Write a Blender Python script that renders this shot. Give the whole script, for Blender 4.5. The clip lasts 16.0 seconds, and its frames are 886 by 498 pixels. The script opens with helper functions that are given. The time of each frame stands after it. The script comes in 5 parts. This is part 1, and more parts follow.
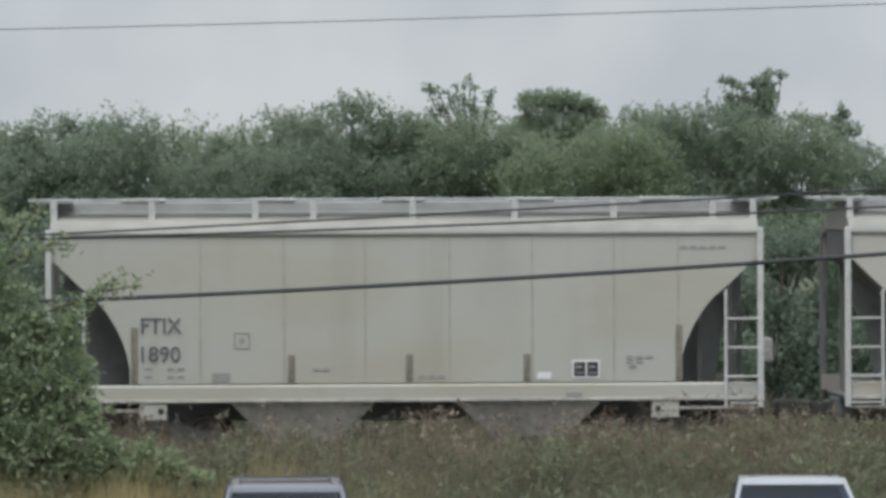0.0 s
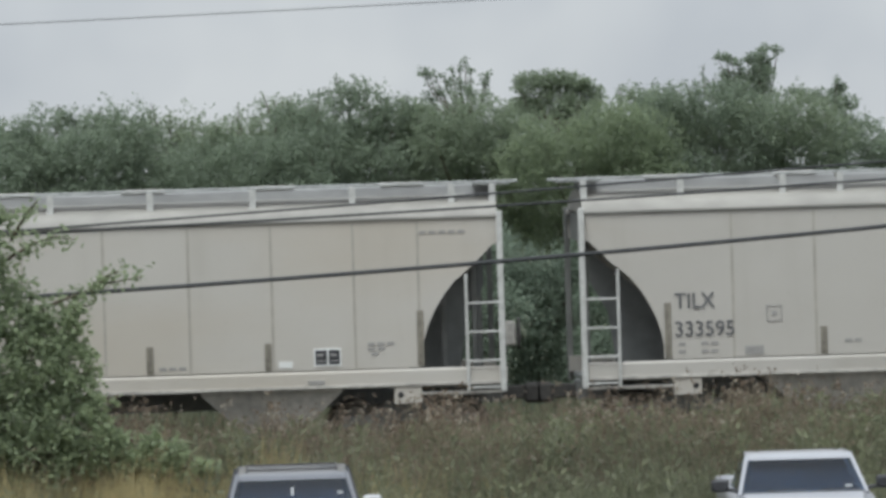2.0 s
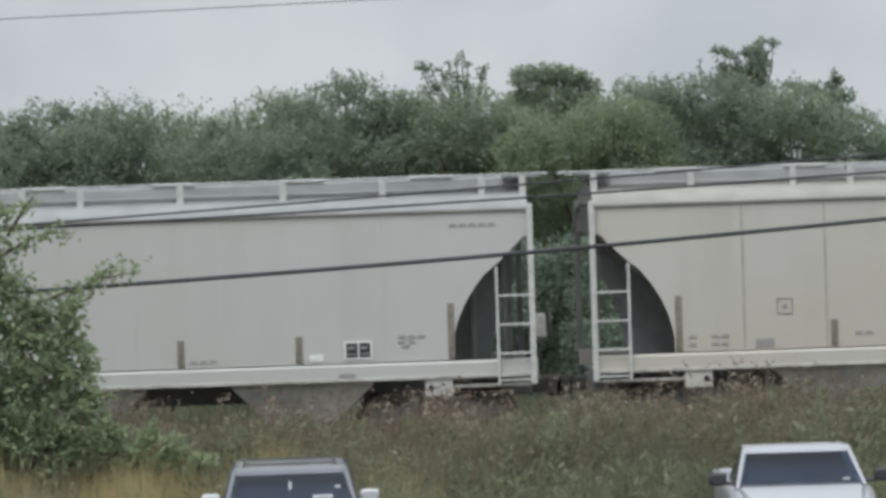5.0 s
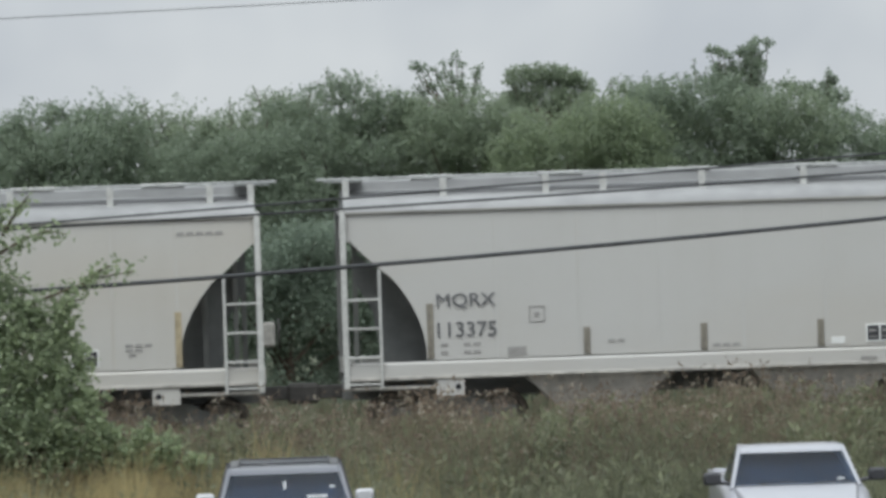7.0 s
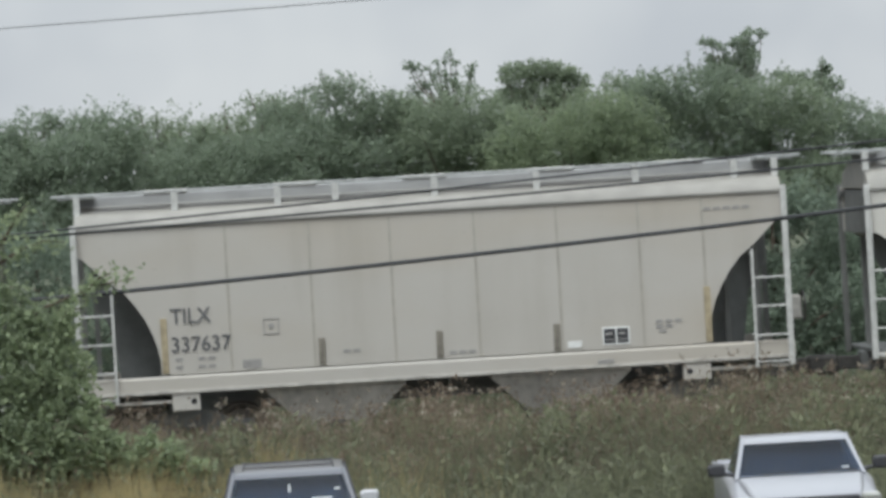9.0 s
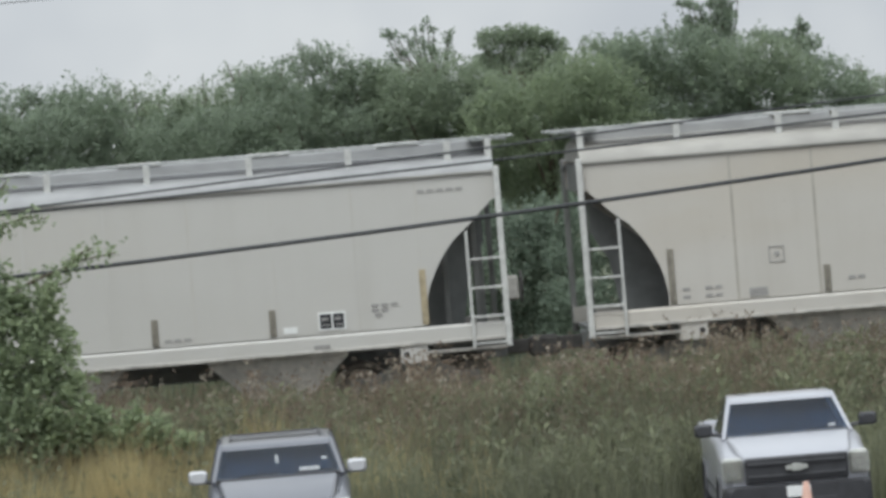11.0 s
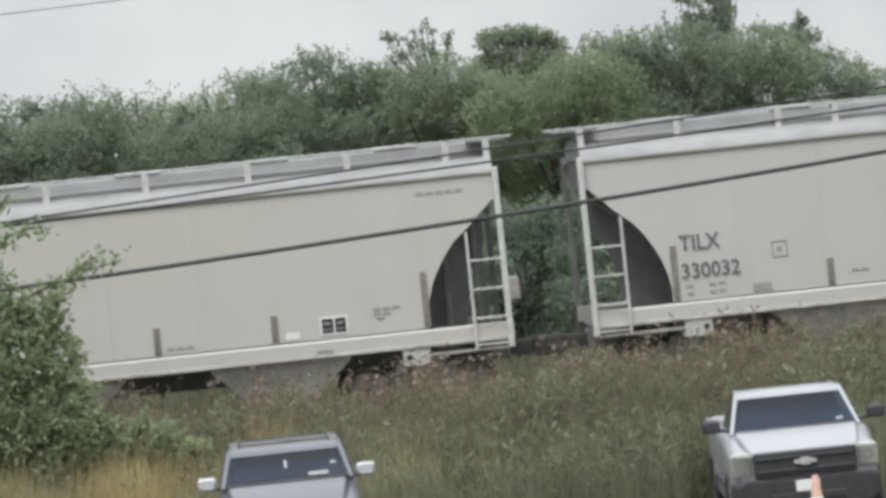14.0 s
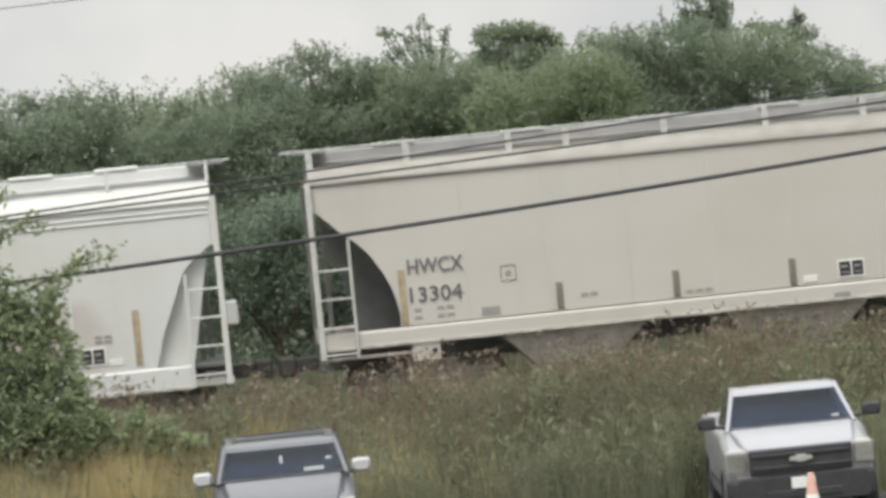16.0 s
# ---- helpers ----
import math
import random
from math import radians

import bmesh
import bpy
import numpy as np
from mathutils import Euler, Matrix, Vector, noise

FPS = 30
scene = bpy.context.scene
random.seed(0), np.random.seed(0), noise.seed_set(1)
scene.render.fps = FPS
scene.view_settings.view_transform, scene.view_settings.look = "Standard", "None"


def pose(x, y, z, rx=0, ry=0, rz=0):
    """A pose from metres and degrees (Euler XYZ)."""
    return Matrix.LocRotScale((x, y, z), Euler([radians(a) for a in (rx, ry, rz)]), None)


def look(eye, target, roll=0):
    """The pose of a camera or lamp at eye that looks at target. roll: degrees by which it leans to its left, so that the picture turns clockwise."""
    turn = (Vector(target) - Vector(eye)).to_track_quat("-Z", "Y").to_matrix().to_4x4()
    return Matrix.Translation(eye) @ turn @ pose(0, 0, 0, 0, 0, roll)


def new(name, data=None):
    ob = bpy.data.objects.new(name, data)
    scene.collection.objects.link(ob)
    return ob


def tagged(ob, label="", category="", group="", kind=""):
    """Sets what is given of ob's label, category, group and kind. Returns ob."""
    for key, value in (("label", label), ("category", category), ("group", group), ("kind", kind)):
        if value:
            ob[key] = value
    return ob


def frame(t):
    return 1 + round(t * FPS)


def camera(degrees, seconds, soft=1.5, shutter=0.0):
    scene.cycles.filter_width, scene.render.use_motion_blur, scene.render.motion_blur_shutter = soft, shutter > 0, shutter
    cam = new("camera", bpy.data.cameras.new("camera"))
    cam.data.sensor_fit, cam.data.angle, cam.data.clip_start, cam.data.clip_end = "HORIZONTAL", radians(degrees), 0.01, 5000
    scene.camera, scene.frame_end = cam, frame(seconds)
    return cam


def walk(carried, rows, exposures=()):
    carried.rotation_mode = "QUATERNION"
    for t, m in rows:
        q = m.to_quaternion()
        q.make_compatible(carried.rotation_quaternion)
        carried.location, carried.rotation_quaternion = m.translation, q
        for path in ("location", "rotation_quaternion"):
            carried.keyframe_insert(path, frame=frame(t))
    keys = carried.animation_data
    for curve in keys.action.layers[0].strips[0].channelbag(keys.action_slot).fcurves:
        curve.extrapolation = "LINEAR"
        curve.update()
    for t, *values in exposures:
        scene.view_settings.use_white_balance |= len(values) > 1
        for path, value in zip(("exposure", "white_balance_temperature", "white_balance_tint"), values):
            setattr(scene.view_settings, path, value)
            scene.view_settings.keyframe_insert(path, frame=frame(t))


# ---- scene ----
EYE = Vector((0, 0, 5.72))
TRACK_Y, RAIL_Z, SPEED = 76.55, 1.25, 17.6

# seconds, turn to the right, tilt up, lean: all in degrees
GAZE = [
    (0, 2.637, -0.655, -0.228), (0.5, 2.743, -0.680, -0.961), (1, 2.769, -0.756, -1.434), (1.5, 2.699, -0.850, -1.298),
    (2, 2.630, -0.860, -1.711), (2.5, 2.697, -0.851, -3.602), (3, 2.667, -0.904, -2.445), (3.5, 2.662, -0.907, -1.652),
    (3.7, 2.665, -0.915, -1.66), (5.8, 2.655, -0.957, -1.90), (6, 2.648, -0.962, -1.831), (6.5, 2.667, -0.928, -1.610), (7, 2.731, -0.943, -1.837), (7.5, 2.735, -0.937, -1.966),
    (8, 2.717, -0.910, -2.103), (8.5, 2.750, -0.895, -1.901), (9, 2.750, -0.957, -3.331), (9.2, 2.820, -1.054, -4.218), (11.3, 2.946, -1.400, -4.66), (11.5, 2.944, -1.403, -4.659),
    (12, 2.910, -1.364, -4.691), (12.5, 2.906, -1.331, -5.134), (13, 2.857, -1.360, -5.526), (13.5, 2.931, -1.400, -5.728),
    (14, 2.898, -1.365, -5.887), (14.5, 2.869, -1.349, -5.741), (15, 2.842, -1.383, -5.709), (15.5, 2.883, -1.437, -5.721),
    (16, 2.941, -1.421, -5.713)]


def gaze(turn, tilt, lean):
    a, b = radians(turn), radians(tilt)
    way = Vector((math.sin(a) * math.cos(b), math.cos(a) * math.cos(b), math.sin(b)))
    return look(EYE, EYE + way * 75, lean)


cam = camera(11.16, 16.0, soft=3.6)
walk(cam, [(t, gaze(a, b, c)) for t, a, b, c in GAZE],
     exposures=[(0, 0.14, 6140, 5), (1.5, 0.18, 6130, 5), (3.5, 0.20, 6130, 5), (6.5, 0.22, 6130, 5), (8.5, 0.30, 6130, 5), (9.2, 0.26, 6150, 5), (12.5, 0.40, 6160, 5.5), (13.5, 0.47, 6250, 5.5), (14.5, 0.49, 6480, 6), (16, 0.52, 6700, 7)])

# ---- sky and sun: high overcast, light from behind the camera ----
SUN_UP, SUN_AT = radians(62), radians(205)
world = bpy.data.worlds.new("overcast_sky")
scene.world = world
world.use_nodes = True
wn, wl = world.node_tree.nodes, world.node_tree.links
wn.clear()
sky = wn.new("ShaderNodeTexSky")
sky.sky_type, sky.sun_disc, sky.sun_elevation, sky.sun_rotation = "NISHITA", False, SUN_UP, SUN_AT
grey = wn.new("ShaderNodeHueSaturation")
grey.inputs["Saturation"].default_value, grey.inputs["Value"].default_value = 0.12, 0.12
clouds = wn.new("ShaderNodeTexNoise")
clouds.inputs["Scale"].default_value, clouds.inputs["Detail"].default_value = 16.0, 3.0
where = wn.new("ShaderNodeTexCoord")
ramp = wn.new("ShaderNodeValToRGB")
ramp.color_ramp.elements[0].position, ramp.color_ramp.elements[0].color = 0.36, (0.445, 0.45, 0.475, 1)
ramp.color_ramp.elements[1].position, ramp.color_ramp.elements[1].color = 0.62, (0.555, 0.55, 0.555, 1)
blend = wn.new("ShaderNodeMix")
blend.data_type = "RGBA"
blend.inputs["Factor"].default_value = 0.9
back = wn.new("ShaderNodeBackground")
back.inputs["Strength"].default_value = 1.0
wout = wn.new("ShaderNodeOutputWorld")
wl.new(sky.outputs[0], grey.inputs["Color"])
wl.new(where.outputs["Generated"], clouds.inputs["Vector"])
wl.new(clouds.outputs["Fac"], ramp.inputs["Fac"])
wl.new(grey.outputs[0], blend.inputs["A"])
wl.new(ramp.outputs[0], blend.inputs["B"])
apart = wn.new("ShaderNodeSeparateXYZ")
lift = wn.new("ShaderNodeMapRange")
lift.inputs["From Min"].default_value, lift.inputs["From Max"].default_value = 0.03, 1.0
lift.inputs["To Min"].default_value, lift.inputs["To Max"].default_value = 1.0, 2.3
wl.new(where.outputs["Generated"], apart.inputs[0])
wl.new(apart.outputs["Z"], lift.inputs["Value"])
wl.new(lift.outputs[0], back.inputs["Strength"])
wl.new(blend.outputs["Result"], back.inputs["Color"])
wl.new(back.outputs[0], wout.inputs[0])

sun = new("sun", bpy.data.lights.new("sun", "SUN"))
sun.data.energy, sun.data.angle, sun.data.color = 1.5, radians(30), (1.0, 0.99, 0.96)
# shines from behind and a little to the left of the eye
sun.matrix_world = look((-40, -20, 190), (4, 75, 2))


# ---- materials ----
def stuff(name, colour, rough=0.6, metal=0.0, vary=0.12, grain=9.0, stretch=(1, 1, 1), bump=0.0, second=None, island=0.0, per_object=0.0, spec=0.5, coat=0.0):
    """A painted or natural surface: colour with variation at two scales, fine relief."""
    m = bpy.data.materials.new(name)
    m.use_nodes = True
    n, l = m.node_tree.nodes, m.node_tree.links
    b = n["Principled BSDF"]
    b.inputs["Roughness"].default_value, b.inputs["Metallic"].default_value = rough, metal
    b.inputs["Specular IOR Level"].default_value = spec
    b.inputs["Coat Weight"].default_value = coat
    tc, mp = n.new("ShaderNodeTexCoord"), n.new("ShaderNodeMapping")
    mp.inputs["Scale"].default_value = stretch
    l.new(tc.outputs["Object"], mp.inputs["Vector"])
    big, fine = n.new("ShaderNodeTexNoise"), n.new("ShaderNodeTexNoise")
    big.inputs["Scale"].default_value, big.inputs["Detail"].default_value = grain * 0.15, 3
    fine.inputs["Scale"].default_value, fine.inputs["Detail"].default_value = grain, 5
    l.new(mp.outputs[0], big.inputs["Vector"])
    l.new(mp.outputs[0], fine.inputs["Vector"])
    add = n.new("ShaderNodeMath")
    add.operation = "ADD"
    l.new(big.outputs["Fac"], add.inputs[0])
    l.new(fine.outputs["Fac"], add.inputs[1])
    last = add.outputs[0]
    for on, source in ((island, "island"), (per_object, "object")):
        if on:
            node = n.new("ShaderNodeNewGeometry" if source == "island" else "ShaderNodeObjectInfo")
            ma = n.new("ShaderNodeMath")
            ma.operation = "MULTIPLY_ADD"
            ma.inputs[1].default_value = on
            l.new(node.outputs["Random Per Island" if source == "island" else "Random"], ma.inputs[0])
            l.new(last, ma.inputs[2])
            shift = n.new("ShaderNodeMath")
            shift.operation = "SUBTRACT"
            shift.inputs[1].default_value = on / 2
            l.new(ma.outputs[0], shift.inputs[0])
            last = shift.outputs[0]
    r = n.new("ShaderNodeValToRGB")
    lo = second or tuple(c * (1 - 2 * vary) for c in colour)
    hi = tuple(min(1, c * (1 + vary)) for c in colour)
    r.color_ramp.elements[0].position, r.color_ramp.elements[0].color = 0.30, (*lo, 1)
    r.color_ramp.elements[1].position, r.color_ramp.elements[1].color = 0.72, (*hi, 1)
    half = n.new("ShaderNodeMath")
    half.operation = "MULTIPLY"
    half.inputs[1].default_value = 0.5
    l.new(last, half.inputs[0])
    l.new(half.outputs[0], r.inputs["Fac"])
    l.new(r.outputs[0], b.inputs["Base Color"])
    if bump:
        bp = n.new("ShaderNodeBump")
        bp.inputs["Strength"].default_value, bp.inputs["Distance"].default_value = bump, 0.02
        l.new(fine.outputs["Fac"], bp.inputs["Height"])
        l.new(bp.outputs[0], b.inputs["Normal"])
    return m


def car_paint(name, colour, dirt=(0.31, 0.28, 0.23), amount=0.35, patch=None):
    """Weathered steel paint: vertical run-off streaks, faint sheet mottling, and an optional rust stain in a box (x0, x1, z0, z1, strength, colour)."""
    m = bpy.data.materials.new(name)
    m.use_nodes = True
    n, l = m.node_tree.nodes, m.node_tree.links
    b = n["Principled BSDF"]
    b.inputs["Roughness"].default_value, b.inputs["Specular IOR Level"].default_value = 0.55, 0.35
    tc = n.new("ShaderNodeTexCoord")
    lot, own = n.new("ShaderNodeObjectInfo"), n.new("ShaderNodeMath")
    own.operation = "MULTIPLY"
    own.inputs[1].default_value = 37.0
    l.new(lot.outputs["Random"], own.inputs[0])

    def noisy(scale, stretch, detail=4):
        mp, t = n.new("ShaderNodeMapping"), n.new("ShaderNodeTexNoise")
        mp.inputs["Scale"].default_value = stretch
        t.inputs["Scale"].default_value, t.inputs["Detail"].default_value = scale, detail
        t.noise_dimensions = "4D"
        l.new(own.outputs[0], t.inputs["W"])
        l.new(tc.outputs["Object"], mp.inputs["Vector"])
        l.new(mp.outputs[0], t.inputs["Vector"])
        return t.outputs["Fac"]

    def span(value, a, z, low=0.0, high=1.0, smooth=True):
        k = n.new("ShaderNodeMapRange")
        k.interpolation_type = "SMOOTHSTEP" if smooth else "LINEAR"
        k.inputs["From Min"].default_value, k.inputs["From Max"].default_value = a, z
        k.inputs["To Min"].default_value, k.inputs["To Max"].default_value = low, high
        l.new(value, k.inputs["Value"])
        return k.outputs[0]

    def times(a, z):
        k = n.new("ShaderNodeMath")
        k.operation = "MULTIPLY"
        l.new(a, k.inputs[0])
        l.new(z, k.inputs[1])
        return k.outputs[0]

    def mix(fac, a, z):
        k = n.new("ShaderNodeMix")
        k.data_type = "RGBA"
        l.new(fac, k.inputs["Factor"])
        for sock, v in (("A", a), ("B", z)):
            if isinstance(v, tuple):
                k.inputs[sock].default_value = (*v, 1)
            else:
                l.new(v, k.inputs[sock])
        return k.outputs["Result"]

    streak = span(noisy(1.6, (1.0, 1.0, 0.12)), 0.48, 0.80, 0, amount * 0.7)
    mottle = span(noisy(1.1, (0.6, 0.6, 1.0)), 0.35, 0.75, 0, amount * 0.7)
    speck = span(noisy(14, (1, 1, 1)), 0.62, 0.8, 0, amount * 0.6)
    c = mix(mottle, colour, tuple(0.55 * a + 0.45 * z for a, z in zip(colour, dirt)))
    drift = span(noisy(0.42, (0.5, 1.0, 1.5), 5), 0.44, 0.72, 0, amount * 1.3)
    c = mix(drift, c, tuple(a * k for a, k in zip(colour, (0.88, 0.80, 0.68))))
    c = mix(streak, c, dirt)
    c = mix(speck, c, tuple(z * 0.8 for z in dirt))
    if patch:
        x0, x1, z0, z1, strength, rust = patch
        sep = n.new("ShaderNodeSeparateXYZ")
        l.new(tc.outputs["Object"], sep.inputs[0])
        inside = times(times(span(sep.outputs[0], x0, x0 + 1.3), span(sep.outputs[0], x1 - 1.3, x1, 1, 0)),
                       times(span(sep.outputs[2], z0, z0 + 0.8), span(sep.outputs[2], z1 - 0.35, z1, 1, 0)))
        blot = times(span(noisy(1.0, (1, 1, 0.6), 6), 0.32, 0.70), inside)
        c = mix(span(blot, 0, 1, 0, strength, False), c, rust)
    l.new(c, b.inputs["Base Color"])
    bp = n.new("ShaderNodeBump")
    bp.inputs["Strength"].default_value, bp.inputs["Distance"].default_value = 0.25, 0.03
    l.new(noisy(0.9, (1, 1, 1), 2), bp.inputs["Height"])
    l.new(bp.outputs[0], b.inputs["Normal"])
    return m


BEIGE = [car_paint("beige_car_paint", (0.505, 0.478, 0.438)), car_paint("pale_beige_car_paint", (0.540, 0.511, 0.468), amount=0.30),
         car_paint("dusty_beige_car_paint", (0.475, 0.466, 0.422), amount=0.45)]
LIGHT = [car_paint("light_grey_car_paint", (0.520, 0.510, 0.490), amount=0.16), car_paint("warm_grey_car_paint", (0.532, 0.515, 0.484), amount=0.2)]
SLATE = car_paint("blue_grey_car_paint", (0.387, 0.414, 0.458), dirt=(0.22, 0.22, 0.22), amount=0.22)
ICE = car_paint("pale_blue_car_paint", (0.546, 0.616, 0.651), dirt=(0.34, 0.35, 0.35), amount=0.16)
WHITE_CAR = car_paint("white_car_paint", (0.651, 0.660, 0.651), dirt=(0.38, 0.33, 0.28), amount=0.22, patch=(7.0, 10.4, 0.6, 2.5, 0.75, (0.40, 0.31, 0.27)))
RUSTY = car_paint("rust_stained_car_paint", (0.546, 0.510, 0.440), amount=0.32, patch=(0.7, 12.0, 1.8, 3.74, 0.82, (0.43, 0.235, 0.11)))
TAN = car_paint("tan_stained_car_paint", (0.563, 0.528, 0.458), amount=0.28, patch=(-0.9, 2.4, 2.2, 3.9, 0.32, (0.55, 0.38, 0.18)))
PALE_CREAM = car_paint("pale_cream_car_paint", (0.625, 0.605, 0.560), amount=0.2)
CREAM = car_paint("cream_car_paint", (0.560, 0.538, 0.500), amount=0.22)
# roof dust, plus a darkening that offsets the strong light from above
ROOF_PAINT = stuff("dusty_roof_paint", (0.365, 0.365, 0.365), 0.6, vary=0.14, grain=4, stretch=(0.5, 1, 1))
ROOF_DIMMED_BEIGE = stuff("beige_dusty_roof_paint", (0.385, 0.368, 0.335), 0.6, vary=0.14, grain=4, stretch=(0.5, 1, 1))
EAVE_STEEL = stuff("dark_eave_strip", (0.27, 0.26, 0.24), 0.7, vary=0.25, grain=3, stretch=(0.4, 1, 1))
COUPLER_STEEL = stuff("dark_coupler_steel", (0.075, 0.07, 0.065), 0.7, vary=0.3, grain=10)
SEAM_STAIN = stuff("stained_sheet_seam", (0.425, 0.395, 0.345), 0.6, vary=0.12, grain=6)
# underframe grime, dark enough to carry the shade inside the car ends
SHADE_STEEL = stuff("grimy_shaded_steel", (0.19, 0.195, 0.19), 0.8, vary=0.16, grain=5, bump=0.3)
BAY_STEEL = stuff("dusty_hopper_steel", (0.50, 0.475, 0.435), 0.75, vary=0.25, grain=7, bump=0.2)
# dirt and shade of the car ends, both put into this colour
END_GRIMY_SHADE = stuff("grimy_end_sheet", (0.235, 0.235, 0.225), 0.75, vary=0.25, grain=5, stretch=(1, 1, 0.4), bump=0.2)
LADDER_PAINT = stuff("chalky_ladder_paint", (0.56, 0.555, 0.53), 0.6, vary=0.15, grain=14)
BOARD_STEEL = stuff("galvanised_grating", (0.50, 0.51, 0.50), 0.5, 0.4, vary=0.2, grain=20)
STAKE_PAINT = stuff("tan_reflective_strip", (0.27, 0.245, 0.20), 0.5, vary=0.3, grain=10)
STAKE_GOLD = stuff("yellow_reflective_strip", (0.46, 0.385, 0.255), 0.5, vary=0.25, grain=10)
YELLOW = stuff("yellow_sill_strip", (0.72, 0.52, 0.08), 0.5, vary=0.2, grain=10)
MARK_INK = stuff("dark_grey_lettering", (0.15, 0.15, 0.155), 0.6, vary=0.25, grain=20)
FAINT_INK = stuff("faded_grey_stencil", (0.36, 0.345, 0.33), 0.6, vary=0.2, grain=20)
SPRAY_INK = stuff("red_spray_scrawl", (0.50, 0.25, 0.225), 0.6, vary=0.2, grain=20)
RED_INK = stuff("pinkish_red_spray", (0.54, 0.35, 0.31), 0.6, vary=0.2, grain=20)
BLACK = stuff("black_panel_paint", (0.03, 0.03, 0.035), 0.5, vary=0.2, grain=10)
WHITE = stuff("white_sticker", (0.80, 0.80, 0.78), 0.5, vary=0.06, grain=10)
WHEEL_STEEL = stuff("worn_wheel_steel", (0.16, 0.14, 0.12), 0.5, 0.6, vary=0.3, grain=12)
RAIL_STEEL = stuff("rail_steel", (0.22, 0.18, 0.15), 0.45, 0.7, vary=0.25, grain=6)
BALLAST = stuff("grey_ballast", (0.24, 0.22, 0.20), 0.95, vary=0.35, grain=11, bump=0.9)
EARTH = stuff("weedy_earth", (0.088, 0.094, 0.055), 0.95, vary=0.3, grain=4, bump=0.6, second=(0.052, 0.062, 0.032))
ASPHALT = stuff("worn_asphalt", (0.065, 0.065, 0.066), 0.9, vary=0.3, grain=9, bump=0.5)
CABLE = stuff("black_cable_sheath", (0.035, 0.037, 0.04), 0.6, vary=0.2, grain=10)
BARE_WIRE = stuff("weathered_bare_wire", (0.12, 0.12, 0.12), 0.5, 0.5, vary=0.2, grain=10)
BARK = stuff("grey_brown_bark", (0.13, 0.10, 0.075), 0.9, vary=0.3, grain=14, stretch=(1, 1, 0.3), bump=0.6)


def leafy(name, dark, light, dusty=0.3, spec=0.3):
    m = stuff(name, light, 0.7, vary=0.1, grain=2.5, second=dark, island=0.6, spec=spec)
    b = m.node_tree.nodes["Principled BSDF"]
    # sheen standing in for haze over the leaves; dusty is its weight
    b.inputs["Sheen Weight"].default_value, b.inputs["Sheen Roughness"].default_value = dusty, 0.5
    n, l = m.node_tree.nodes, m.node_tree.links
    through_light, both = n.new("ShaderNodeBsdfTranslucent"), n.new("ShaderNodeMixShader")
    both.inputs["Fac"].default_value = 0.5
    l.new(b.inputs["Base Color"].links[0].from_socket, through_light.inputs["Color"])
    l.new(b.outputs[0], both.inputs[1])
    l.new(through_light.outputs[0], both.inputs[2])
    l.new(both.outputs[0], n["Material Output"].inputs["Surface"])
    return m


# tree and bush leaf colours are lightened to take in the haze
LEAF = leafy("green_leaves", (0.226, 0.272, 0.192), (0.285, 0.338, 0.225))
LEAF_DARK = leafy("dark_green_leaves", (0.215, 0.262, 0.196), (0.265, 0.318, 0.222))
# yellower leaves, sun on part of the hedge put into their colour
LEAF_LIGHT = leafy("sunlit_green_leaves", (0.212, 0.262, 0.17), (0.288, 0.342, 0.205))
LEAF_BUSH = leafy("bush_leaves", (0.235, 0.285, 0.175), (0.355, 0.415, 0.245))
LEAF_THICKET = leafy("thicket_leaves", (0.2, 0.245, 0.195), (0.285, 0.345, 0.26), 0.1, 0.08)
WEED_GREEN = leafy("green_weeds", (0.15, 0.158, 0.104), (0.305, 0.312, 0.198))
WEED_BROWN = leafy("dry_brown_weeds", (0.165, 0.14, 0.1), (0.355, 0.3, 0.215))
WEED_GOLD = leafy("golden_dry_grass", (0.3, 0.255, 0.135), (0.58, 0.49, 0.255))
SEED_PALE = leafy("pale_seed_heads", (0.34, 0.3, 0.24), (0.62, 0.56, 0.46))
WEED_TALL = leafy("tall_green_weeds", (0.145, 0.156, 0.1), (0.285, 0.302, 0.185))
CLUMP_GREEN = leafy("dark_olive_weeds", (0.12, 0.135, 0.085), (0.235, 0.25, 0.155))
DOCK = leafy("rusty_dock_stalks", (0.15, 0.115, 0.085), (0.315, 0.245, 0.185))


